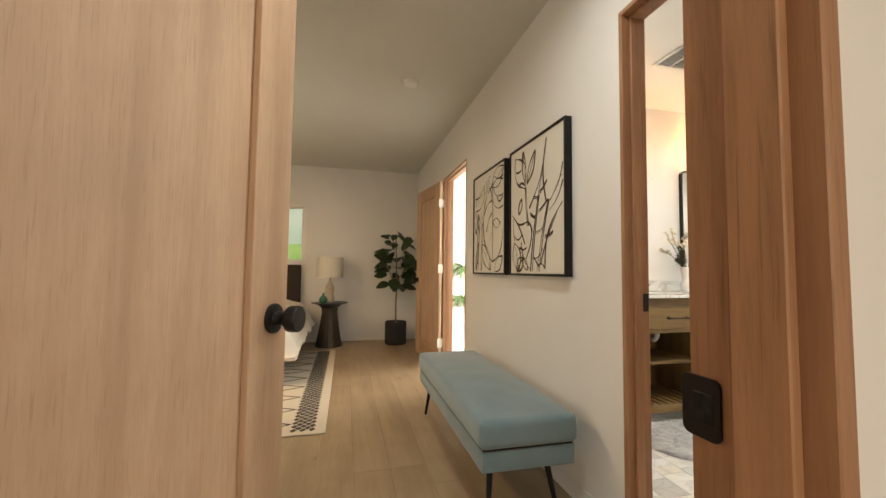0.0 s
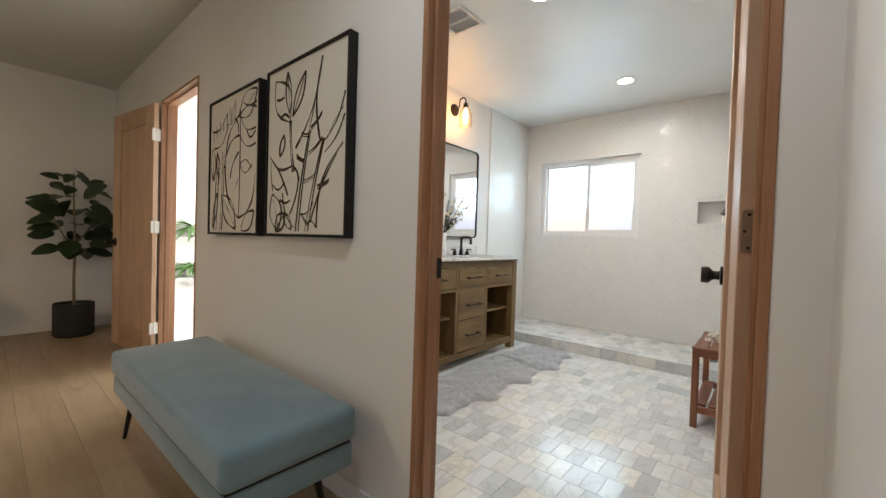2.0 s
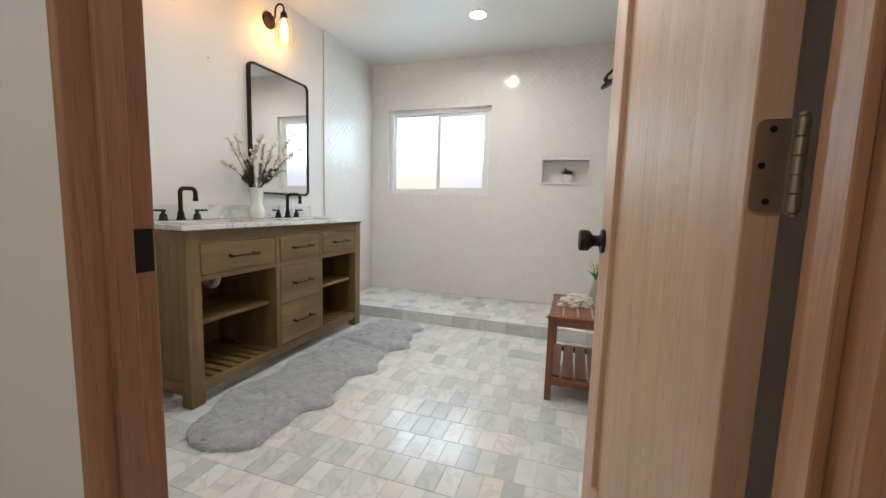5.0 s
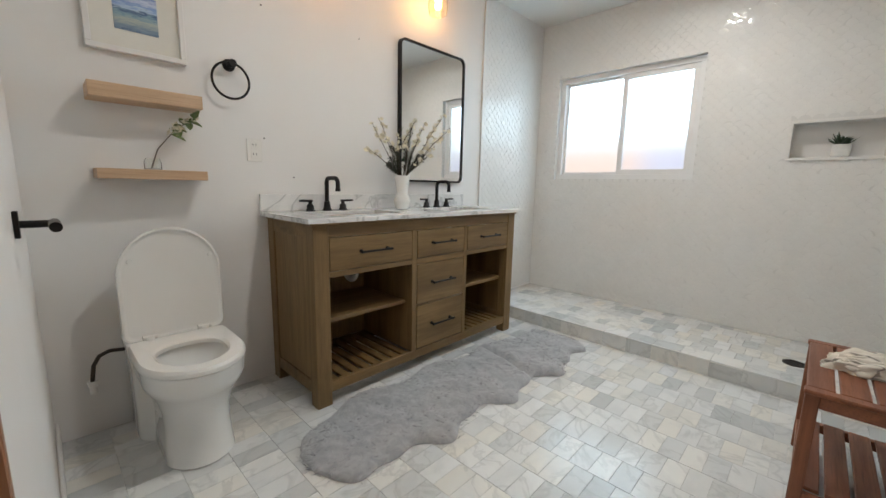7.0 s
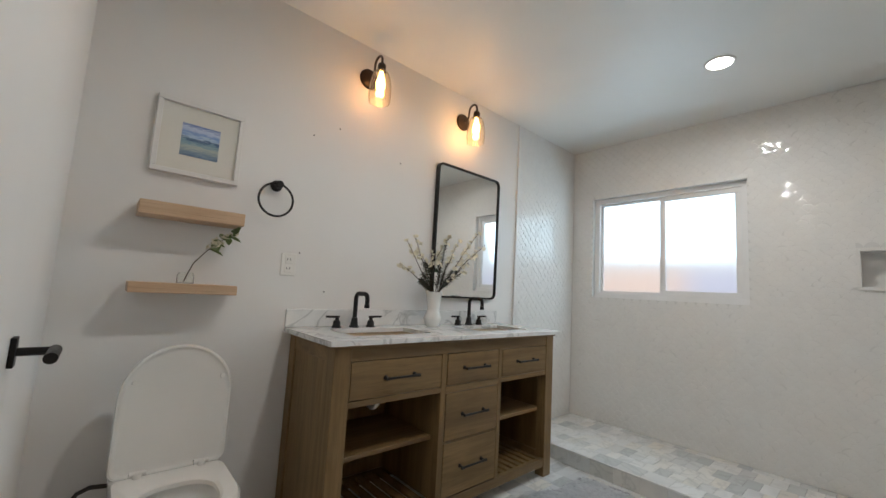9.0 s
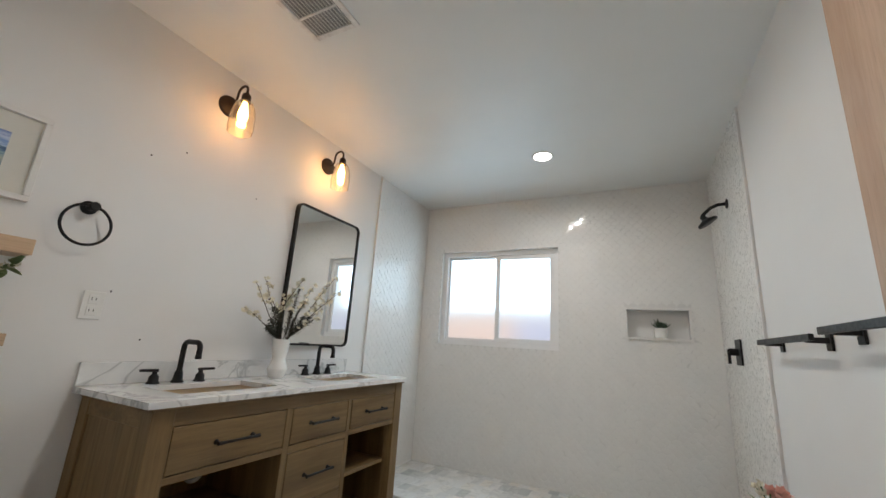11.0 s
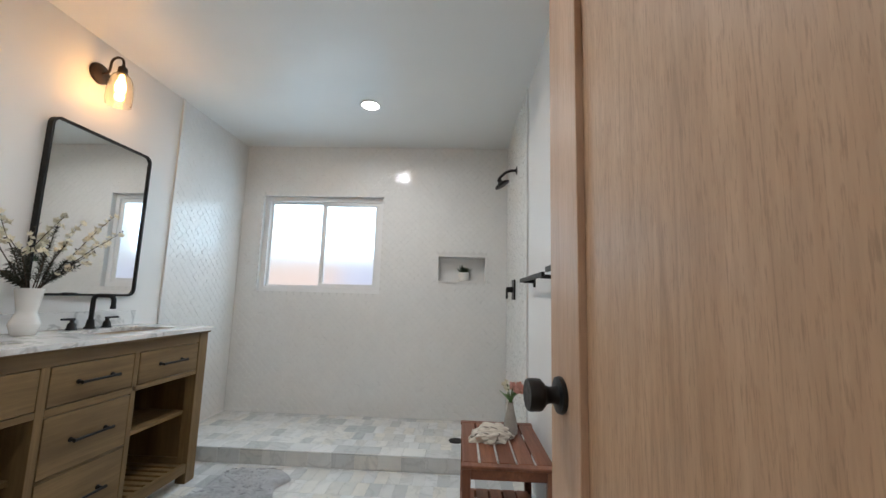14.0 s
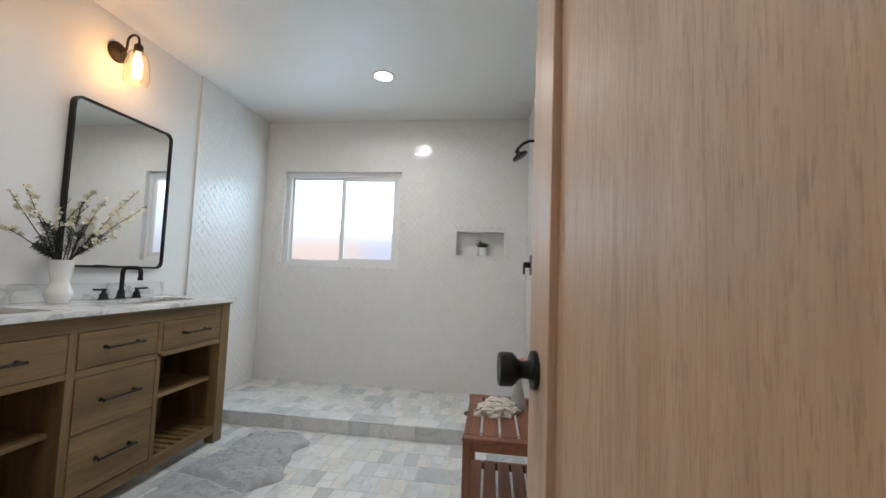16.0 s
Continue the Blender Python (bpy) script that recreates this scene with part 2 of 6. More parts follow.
def marble(name, whites, grey, rough=0.12, per_piece=True, vein=1.0):
    n = Nodes(name, rough)
    v = n.coords(shift=per_piece)
    if per_piece:
        info = n.add("ObjectInfo")
        geo = n.add("NewGeometry")
        rnd = n.math("FRACT", n.math("ADD", info.outputs["Random"], geo.outputs["Random Per Island"]))
        shift = n.add("VectorMath")
        shift.operation = "MULTIPLY_ADD"
        n.link(rnd, shift.inputs[0])
        shift.inputs[1].default_value = (13.0, 29.0, 7.0)
        n.link(v, shift.inputs[2])
        v = shift.outputs[0]
        base = n.ramp(rnd, *whites)
    else:
        base = n.ramp(n.noise(v, 2.2, 3), *whites)
    cloud = n.noise(v, 6.0, 4, 0.6, 0.8)
    c = n.mix(n.math("MULTIPLY", n.ramp(cloud, (0.45, (0,) * 3), (0.75, (1,) * 3)), 0.45), base, grey)
    veins = n.math("ABSOLUTE", n.math("SUBTRACT", n.noise(v, 4.0, 4, 0.55, 0.9), 0.46))
    c = n.mix(n.math("MULTIPLY", n.ramp(veins, (0.0, (1,) * 3), (0.035, (0,) * 3)), 0.55 * vein), c, tuple(x * 0.55 for x in grey))
    n.color(c)
    n.rough(n.ramp(cloud, (0.3, (rough,) * 3), (0.7, (rough * 1.7,) * 3)))
    n.bump(n.noise(v, 25, 3), 0.03, 0.001)
    return n.m


def glass(name, c=(1, 1, 1), rough=0.0):
    n = Nodes(name, rough)
    n.b.inputs["Base Color"].default_value = (*c, 1)
    n.b.inputs["Transmission Weight"].default_value = 1.0
    n.b.inputs["IOR"].default_value = 1.45
    return n.m


def glow(name, c, strength):
    n = Nodes(name, 0.5)
    n.b.inputs["Base Color"].default_value = (*c, 1)
    n.b.inputs["Emission Color"].default_value = (*c, 1)
    n.b.inputs["Emission Strength"].default_value = strength
    return n.m


WALL = paint("white_wall_paint", (0.80, 0.79, 0.775), 0.55)
CEIL = paint("ceiling_paint", (0.83, 0.84, 0.825), 0.40, 0.05)
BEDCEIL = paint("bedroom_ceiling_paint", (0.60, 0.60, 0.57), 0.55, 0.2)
TRIM = paint("white_trim_paint", (0.78, 0.77, 0.75), 0.4, 0.05)
DOORWOOD = wood("natural_alder_veneer", (0.62, 0.425, 0.297), (0.55, 0.367, 0.248), (0.45, 0.287, 0.187), 2, 0.5, 120, 0.7)
VENEER = veneer("flecked_alder_veneer", (0.56, 0.370, 0.234), (0.51, 0.328, 0.202), (0.45, 0.282, 0.167))
DOORRAIL = wood("natural_alder_rail", (0.56, 0.37, 0.24), (0.49, 0.315, 0.20), (0.37, 0.225, 0.135), 0, 0.5, 70)
JAMB = wood("jamb_fir", (0.46, 0.25, 0.14), (0.39, 0.20, 0.11), (0.27, 0.13, 0.065), 2, 0.45, 60)
VANWOOD = wood("weathered_oak", (0.275, 0.175, 0.073), (0.215, 0.134, 0.054), (0.125, 0.074, 0.029), 0, 0.5, 60, 0.8)
VANWOODV = wood("weathered_oak_upright", (0.275, 0.175, 0.073), (0.215, 0.134, 0.054), (0.125, 0.074, 0.029), 2, 0.5, 60, 0.8)
SHELFWOOD = wood("light_oak_shelf", (0.66, 0.47, 0.31), (0.58, 0.40, 0.26), (0.46, 0.30, 0.18), 0, 0.5, 60, 0.8)
TEAK = wood("oiled_teak", (0.33, 0.122, 0.055), (0.245, 0.085, 0.039), (0.14, 0.046, 0.021), 0, 0.42, 50)
TEAKV = wood("oiled_teak_upright", (0.33, 0.122, 0.055), (0.245, 0.085, 0.039), (0.14, 0.046, 0.021), 2, 0.42, 50)
PLANK = wood("pale_oak_plank", (0.375, 0.285, 0.187), (0.34, 0.253, 0.166), (0.29, 0.208, 0.131), 1, 0.38, 45, 0.5, True)
BLACK = plain("matt_black_metal", (0.018, 0.017, 0.017), 0.42, 0.6)
BRONZE = plain("oil_rubbed_bronze", (0.045, 0.03, 0.022), 0.45, 0.7)
STEEL = plain("aged_nickel", (0.36, 0.32, 0.27), 0.38, 0.9)
WHITEMETAL = plain("white_enamel", (0.75, 0.74, 0.72), 0.35)
PORCELAIN = plain("white_porcelain", (0.80, 0.80, 0.78), 0.10, 0.0, 0.02, 3, 0.0, 0.5)
SEATPLASTIC = plain("white_seat_plastic", (0.80, 0.79, 0.76), 0.22, 0.0, 0.02, 3, 0.0)
VINYL = plain("white_vinyl", (0.80, 0.80, 0.80), 0.35, 0.0, 0.03, 5)
TILEWHITE = plain("glossy_white_tile", (0.80, 0.795, 0.78), 0.045, 0.0, 0.02, 12, 0.0, 0.0)
TILEGROUT = paint("white_tile_grout", (0.70, 0.695, 0.68), 0.5, 0.0)
GROUT = paint("pale_grout", (0.66, 0.66, 0.645), 0.85)
FLOORMARBLE = marble("marble_floor_tile", ((0.0, (0.50, 0.52, 0.525)), (0.15, (0.66, 0.67, 0.665)), (0.4, (0.77, 0.775, 0.76)), (0.55, (0.76, 0.735, 0.675)), (0.7, (0.58, 0.60, 0.605)), (0.85, (0.78, 0.79, 0.785)), (1.0, (0.70, 0.71, 0.705))), (0.48, 0.50, 0.51), 0.12, True, 0.45)
TOPMARBLE = marble("marble_top", ((0.3, (0.74, 0.74, 0.73)), (0.7, (0.80, 0.80, 0.79))), (0.50, 0.51, 0.52), 0.10, False)
MIRROR = bpy.data.materials.new("mirror_silver")
MIRROR.use_nodes = True
MIRROR.node_tree.nodes["Principled BSDF"].inputs["Base Color"].default_value = (0.86, 0.87, 0.86, 1)
MIRROR.node_tree.nodes["Principled BSDF"].inputs["Metallic"].default_value = 1.0
MIRROR.node_tree.nodes["Principled BSDF"].inputs["Roughness"].default_value = 0.02
FROSTED = glass("frosted_glass", (0.97, 0.98, 1.0), 0.42)
CLEAR = glass("clear_glass", (0.97, 0.99, 0.98))

# ---- the setting ----
BX, TX = 1.10, 1.203          # the wall between bedroom and bathroom
SY, SYH = 0.385, 0.265        # the south wall, its room face and its hall face
NY, EX = 2.86, 4.65           # the bathroom's north and east walls
ZB, ZR = 2.50, 2.55           # ceilings: bathroom, bedroom
FY, WX = 5.95, -3.50          # the bedroom's far and west walls
S = "structure"
solid("wall_partition", wall_with_holes("x", BX, TX - BX, SY, FY, 0, 2.6, [(0.465, 1.354, -1, 2.10), (3.405, 4.245, -1, 2.08)]), WALL, "white painted wall between bedroom and bathroom", "wall", kind=S)
solid("wall_south", wall_with_holes("y", SYH, SY - SYH, WX - 0.15, 4.80, 0, 2.6, [(-0.452, 0.422, -1, 2.06)]), WALL, "white painted wall with the entrance door", "wall", kind=S)
solid("wall_bath_north", box(TX, NY, 0, EX + 0.15, NY + 0.12, 2.6), WALL, "white painted bathroom wall behind the vanity", "wall", kind=S)
solid("wall_bath_east", wall_with_holes("x", EX, 0.15, SY, NY, 0, 2.6, [(1.53, 2.66, 1.13, 2.02), (0.588, 1.006, 1.270, 1.482)]), TILEGROUT, "pale grouted wall under white scalloped tiles", "wall", kind=S)
solid("wall_bedroom_north", wall_with_holes("y", FY, 0.14, WX - 0.15, 3.5, 0, 2.6, [(-1.62, -0.53, 1.12, 1.98)]), WALL, "white painted bedroom wall with a window", "wall", kind=S)
solid("wall_bedroom_west", wall_with_holes("x", WX - 0.15, 0.15, SY, FY, 0, 2.6, [(1.8, 4.0, 0.4, 2.3)]), WALL, "white painted bedroom wall with a wide window", "wall", kind=S)
solid("wall_den_east", wall_with_holes("x", 3.40, 0.1, NY + 0.12, FY, 0, 2.6, [(3.85, 5.35, 0.8, 2.2)]), WALL, "white painted wall of the next room", "wall", kind=S)
solid("wall_hall_west", box(-1.35, -2.0, 0, -1.25, SYH, 2.6), WALL, "white painted hall wall", "wall", kind=S)
solid("wall_hall_east", box(1.25, -2.0, 0, 1.35, SYH, 2.6), WALL, "white painted hall wall", "wall", kind=S)
# This wall's opening is unseen, added for the hall light.
solid("wall_hall_south", wall_with_holes("y", -2.1, 0.1, -1.35, 1.35, 0, 2.6, [(-0.8, 0.4, 0.8, 2.3)]), WALL, "white painted hall wall with an added, unseen opening", "wall", kind=S)
solid("ceiling_bathroom", box(TX - 0.06, SYH, ZB, EX + 0.15, NY + 0.1, ZB + 0.04), CEIL, "satin white bathroom ceiling", "ceiling", kind=S)
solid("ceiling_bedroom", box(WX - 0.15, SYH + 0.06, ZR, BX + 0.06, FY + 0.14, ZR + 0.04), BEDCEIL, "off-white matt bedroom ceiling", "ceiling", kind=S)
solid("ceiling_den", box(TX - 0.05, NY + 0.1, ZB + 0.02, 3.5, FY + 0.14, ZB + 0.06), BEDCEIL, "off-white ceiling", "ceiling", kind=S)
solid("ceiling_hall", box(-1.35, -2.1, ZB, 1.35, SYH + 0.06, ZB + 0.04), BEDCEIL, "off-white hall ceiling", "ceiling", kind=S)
solid("ground", box(-60, -60, -0.5, 60, 60, -0.15), paint("dry_soil", (0.20, 0.19, 0.13), 0.9), "dry bare ground outside the house", "ground", kind=S)
SUBFLOOR = paint("subfloor", (0.20, 0.16, 0.11), 0.8)
solid("floor_hall", box(-1.35, -2.1, -0.12, TX - 0.02, SYH, -0.010), SUBFLOOR, "pale oak plank hall floor", "floor", kind=S)
FLOOR = solid("floor_bedroom", box(WX - 0.15, SYH, -0.12, TX - 0.02, FY + 0.14, -0.010), SUBFLOOR, "pale oak plank floor", "floor", kind=S)
BATHFLOOR = solid("floor_bathroom", box(TX - 0.02, SY, -0.12, 3.95, NY, -0.0025), GROUT, "marble tile floor with pale grout", "floor", kind=S)
solid("floor_den", box(TX - 0.02, NY + 0.12, -0.12, 3.5, FY, 0.0), GROUT, "pale floor of the next room", "floor", kind=S)
SHOWERFLOOR = solid("floor_shower", box(3.95, SY, -0.12, EX, NY, 0.0745), GROUT, "raised marble tile shower floor", "floor", kind=S)


def baseboard(x0, y0, x1, y1, h=0.085):
    return solid("baseboard", box(x0, y0, 0.0, x1, y1, h, 0.004), TRIM, "white painted baseboard", "baseboard", kind=S)


baseboard(BX - 0.012, 1.362, BX - 0.0005, 3.40)
baseboard(BX - 0.012, 4.25, BX - 0.0005, FY)
baseboard(BX - 0.012, SY + 0.013, BX - 0.0005, 0.463)
baseboard(WX, FY - 0.012, BX - 0.013, FY - 0.0005)
baseboard(0.425, SY + 0.0005, BX - 0.001, SY + 0.012)
baseboard(WX, SY + 0.0005, -0.455, SY + 0.012)
baseboard(TX + 0.0005, 1.362, TX + 0.012, NY, 0.09)
baseboard(TX + 0.013, SY + 0.0005, 3.60, SY + 0.012, 0.09)


# ---- doors ----
def door_frame(name, axis, w0, w1, lo, hi, top, stop_at):
    """A flat wooden frame in a wall from w0 to w1, with a stop bead; the clear opening is lo to hi."""
    th = 0.019
    fr = thing(name, "reddish fir door frame with a stop bead", "door frame", kind=S, at=(w0, lo, 0) if axis == "x" else (lo, w0, 0))

    def b(wa, wb, sa, sb, za, zb, bev=0.0015):
        return box(wa, sa, za, wb, sb, zb, bev) if axis == "x" else box(sa, wa, za, sb, wb, zb, bev)

    part("jamb", b(w0 - 0.004, w1 + 0.004, lo - th, lo, 0, top), JAMB, fr)
    part("jamb", b(w0 - 0.004, w1 + 0.004, hi, hi + th, 0, top), JAMB, fr)
    part("head", b(w0 - 0.004, w1 + 0.004, lo - th, hi + th, top, top + th), JAMB, fr)
    s0, s1 = stop_at
    part("stop", b(s0, s1, lo, lo + 0.011, 0, top - 0.011), JAMB, fr)
    part("stop", b(s0, s1, hi - 0.011, hi, 0, top - 0.011), JAMB, fr)
    part("stop", b(s0, s1, lo, hi, top - 0.011, top), JAMB, fr)
    return fr


def knob_set(parent, x, z, y_face, way):
    """A black round knob on its rose, on the face at y_face; way: +1 or -1 along y."""
    turn = Matrix.Rotation(radians(-90 * way), 4, "X")
    part("knob", join(lathe([(0, 0), (0.0355, 0), (0.0365, 0.003), (0.0350, 0.009), (0.0190, 0.011), (0.0165, 0.017), (0.0160, 0.026), (0.0185, 0.033), (0.0255, 0.039), (0.0305, 0.044), (0.0315, 0.048), (0.0315, 0.066), (0.0295, 0.070), (0.0, 0.0705)], (x, y_face, z), 32, turn)),
         BLACK, parent, "matt black round door knob", True, True)


def rounded_plate(x0, x1, y0, y1, z0, z1, r, low_y=True):
    """A thin upright plate across x, its corners rounded at both ends in y, or at the low end alone."""
    pts = []
    for cy, cz, a0, rr in ((y1, z1, 0, 0.0005 if low_y else r), (y0, z1, 90, r), (y0, z0, 180, r), (y1, z0, 270, 0.0005 if low_y else r)):
        cy += -rr if cy == y1 else rr
        cz += -rr if cz == z1 else rr
        pts += [(cy + rr * math.cos(radians(a0 + k * 15)), cz + rr * math.sin(radians(a0 + k * 15))) for k in range(7)]
    bm = bmesh.new()
    lo, hi = [bm.verts.new((x0, y, z)) for y, z in pts], [bm.verts.new((x1, y, z)) for y, z in pts]
    bm.faces.new(lo)
    bm.faces.new(hi[::-1])
    for k in range(len(pts)):
        j = (k + 1) % len(pts)
        bm.faces.new((lo[k], hi[k], hi[j], lo[j]))
    return bm


def hinge(parent, x, y, z, material):
    """A butt hinge: a leaf let into the door's edge, a knuckled barrel on the far face of the door, its pin and its screws."""
    b = y - 0.041
    leaf = rounded_plate(x - 0.0025, x + 0.001, -y - 0.0355, -y - 0.004, z - 0.046, z + 0.046, 0.008)
    for v in leaf.verts:
        v.co.y = -0.0395 - v.co.y
    h = part("hinge", join(leaf, box(x - 0.0045, b, z - 0.046, x - 0.0015, y - 0.034, z + 0.046),
                           *[lathe([(0, 0), (0.0052, 0), (0.0060, 0.0008), (0.0060, 0.0172), (0.0052, 0.018), (0, 0.018)], (x - 0.006, b, z - 0.0462 + k * 0.0186), 14) for k in range(5)]),
             material, parent, "steel butt hinge with rounded corners", True, True)
    part("pin", lathe([(0, -0.052), (0.0038, -0.051), (0.0044, -0.048), (0.003, -0.047), (0.003, 0.047), (0.0048, 0.048), (0.0048, 0.051), (0, 0.053)], (x - 0.006, b, z), 12), material, h, "", True, True)
    for dz in (-0.036, 0.0, 0.036):
        part("screw", lathe([(0, 0), (0.0035, 0), (0.003, 0.0012), (0, 0.0012)], (x - 0.003, y - 0.018 + 0.007 * (dz == 0), z + dz), 10, Matrix.Rotation(radians(-90), 4, "Y")), BLACK, h, "", True, True)


def door_leaf(name, label, m, width, height, flip, hinge_metal, knob_z=0.925, panel_wood=None):
    """A one-panel shaker door. Its hinge edge is at the thing's base; it reaches along +x and is 35 mm thick towards -y."""
    d = thing(name, label, "door", at=m)
    t, st, z0 = 0.035, 0.15, 0.012
    part("stile", box(0, -t, z0, st, 0, height, 0.0015), DOORWOOD, d, local=True)
    part("stile", box(width - st, -t, z0, width, 0, height, 0.0015), DOORWOOD, d, local=True)
    part("rail", box(st, -t, height - st, width - st, 0, height, 0.001), DOORRAIL, d, local=True)
    part("rail", box(st, -t, z0, width - st, 0, z0 + 0.19, 0.001), DOORRAIL, d, local=True)
    part("panel", box(st - 0.006, -t + 0.0145, z0 + 0.18, width - st + 0.006, -0.0145, height - st + 0.006), panel_wood or VENEER, d, "recessed flat veneer panel", local=True)
    knob_set(d, width - 0.062, knob_z, 0.0, 1)
    knob_set(d, width - 0.062, knob_z, -t, -1)
    part("latch", box(width - 0.0005, -t / 2 - 0.012, knob_z - 0.03, width + 0.0015, -t / 2 + 0.012, knob_z + 0.03, 0.0005), BLACK, d, "black latch plate", local=True)
    for z in (0.25, 1.065, 1.80):
        if not flip:
            hinge(d, 0.0, 0.0, z, hinge_metal)
        else:
            part("hinge", join(box(-0.004, -t - 0.020, z - 0.048, -0.0005, -t / 2 - 0.001, z + 0.048, 0.001), box(-0.004, -t / 2 + 0.001, z - 0.048, -0.0005, 0.012, z + 0.048, 0.001),
                               tube([(-0.005, -t / 2, z - 0.05), (-0.005, -t / 2, z + 0.05)], 0.005, 8)), hinge_metal, d, "white painted butt hinge", False, True)
    return d


door_frame("door_frame_bathroom", "x", BX, TX, 0.484, 1.335, 2.081, (1.132, 1.168))
door_frame("door_frame_entrance", "y", SYH, SY, -0.433, 0.403, 2.041, (0.285, 0.335))
door_frame("door_frame_den", "x", BX, TX, 3.424, 4.226, 2.061, (1.132, 1.168))
door_leaf("door", "natural alder shaker bathroom door standing open with black knobs", pose(1.2425, 0.5225, 0, 0, 0, 5.8), 0.824, 2.07, False, STEEL)
door_leaf("door", "natural alder shaker entrance door standing ajar with black knobs", pose(-0.425, 0.39, 0, 0, 0, 68.5), 0.80, 2.03, False, STEEL, panel_wood=DOORWOOD)
door_leaf("door", "natural alder shaker door standing open with white hinges", pose(1.082, 4.235, 0, 0, 0, 98.0) @ Matrix.Translation((0, 0.035, 0)), 0.80, 2.05, True, WHITEMETAL, panel_wood=DOORWOOD)
plate = thing("strike_plate", "matt black strike plate on the door frame", "strike plate", at=(0.401, 0.34, 0.93))
part("plate", rounded_plate(0.3995, 0.4025, 0.353, 0.396, 0.880, 0.941, 0.008, False), BLACK, plate)
# A near-black patch laid on the plate gives the shade inside its hole.
part("latch_hole", box(0.3985, 0.361, 0.896, 0.400, 0.382, 0.925, 0.0005), plain("hole_shade_black", (0.004, 0.004, 0.004), 0.8), plate)
plate = thing("strike_plate", "matt black strike plate on the bathroom door frame", "strike plate", at=(1.187, 1.341, 0.93))
part("plate", box(1.172, 1.332, 0.895, 1.202, 1.3355, 0.965, 0.001), BLACK, plate)


# ---- windows ----
def slider_window(name, axis, w_in, depth, lo, hi, z0, z1, glass_material, label):
    """A white vinyl window with two sashes side by side."""
    win = thing(name, label, "window", kind=S, at=(w_in, lo, z0) if axis == "x" else (lo, w_in, z0))

    def b(wa, wb, sa, sb, za, zb, bev=0.002):
        return box(w_in + wa, sa, za, w_in + wb, sb, zb, bev) if axis == "x" else box(sa, w_in + wa, za, sb, w_in + wb, zb, bev)

    f = 0.042
    mid = (lo + hi) / 2
    for sa, sb, za, zb in ((lo, hi, z0, z0 + f), (lo, hi, z1 - f, z1), (lo, lo + f, z0 + f, z1 - f), (hi - f, hi, z0 + f, z1 - f)):
        part("window_frame", b(0.0, depth, sa, sb, za, zb), VINYL, win)
    for k, (sa, sb, off) in enumerate(((lo + f, mid + 0.02, 0.012), (mid - 0.02, hi - f, 0.034))):
        g = 0.040 - 0.018 * k
        sash = part("sash", join(b(off, off + 0.018, sa, sb, z0 + f, z0 + f + g), b(off, off + 0.018, sa, sb, z1 - f - g, z1 - f),
                                 b(off, off + 0.018, sa, sa + g, z0 + f + g, z1 - f - g), b(off, off + 0.018, sb - g, sb, z0 + f + g, z1 - f - g)), VINYL, win)
        pane = part("pane", b(off + 0.006, off + 0.011, sa + g - 0.004, sb - g + 0.004, z0 + f + g - 0.004, z1 - f - g + 0.004, 0), glass_material, sash)
        pane.visible_shadow = False
    return win


slider_window("window_bathroom", "x", EX + 0.045, 0.08, 1.53, 2.66, 1.13, 2.02, FROSTED, "white vinyl sliding window with frosted glass")
slider_window("window_bedroom", "y", FY + 0.012, 0.07, -1.62, -0.53, 1.12, 1.98, CLEAR, "white vinyl sliding window with clear glass")

# ---- the bathroom: vanity ----
van = thing("vanity", "weathered oak double vanity with drawers and open slatted shelves", "vanity", at=(2.845, 2.62, 0))
X0, X1, YF, YB = 2.052, 3.588, 2.370, 2.848
for lx in (X0, X1 - 0.075):
    for ly in (YF, YB - 0.063):
        part("leg", box(lx, ly, 0, lx + 0.075, ly + 0.063, 0.8583, 0.002), VANWOODV, van)
LX, RX = X0 + 0.075, X1 - 0.075
part("top_moulding", box(X0 - 0.010, YF - 0.010, 0.8585, X1 + 0.010, YB - 0.002, 0.8703, 0.003), VANWOOD, van)
part("top_rail", box(LX, YF + 0.004, 0.803, RX, YF + 0.030, 0.8583, 0.0015), VANWOOD, van)
for a, b in ((LX, 2.626), (3.053, RX)):
    part("drawer_rail", box(a, YF + 0.004, 0.618, b, YF + 0.030, 0.643, 0.0015), VANWOOD, van)
part("bottom_rail", box(LX, YF + 0.004, 0.062, RX, YF + 0.030, 0.112, 0.0015), VANWOOD, van)
part("bottom_rail", box(LX, YB - 0.032, 0.062, RX, YB - 0.008, 0.112, 0.0015), VANWOOD, van)
part("divider", box(2.626, YF + 0.004, 0.112, 2.660, YB - 0.01, 0.803, 0.0015), VANWOODV, van)
part("divider", box(3.053, YF + 0.004, 0.112, 3.081, YB - 0.01, 0.803, 0.0015), VANWOODV, van)
part("back_panel", box(LX, YB - 0.008, 0.112, RX, YB - 0.001, 0.80), VANWOODV, van)
for a, b in ((X0 + 0.010, X0 + 0.022), (X1 - 0.022, X1 - 0.010)):
    part("side_panel", box(a, YF + 0.063, 0.11, b, YB - 0.063, 0.80), VANWOODV, van)
for a in (X0 + 0.003, X1 - 0.033):
    part("side_rail", box(a, YF + 0.063, 0.80, a + 0.03, YB - 0.063, 0.8583, 0.0015), VANWOOD, van)
    part("side_rail", box(a, YF + 0.063, 0.062, a + 0.03, YB - 0.063, 0.125, 0.0015), VANWOOD, van)
for a, b in ((LX - 0.02, 2.626), (3.081, RX + 0.02)):
    part("shelf", box(a, YF + 0.06, 0.385, b, YB - 0.012, 0.405, 0.002), VANWOOD, van)
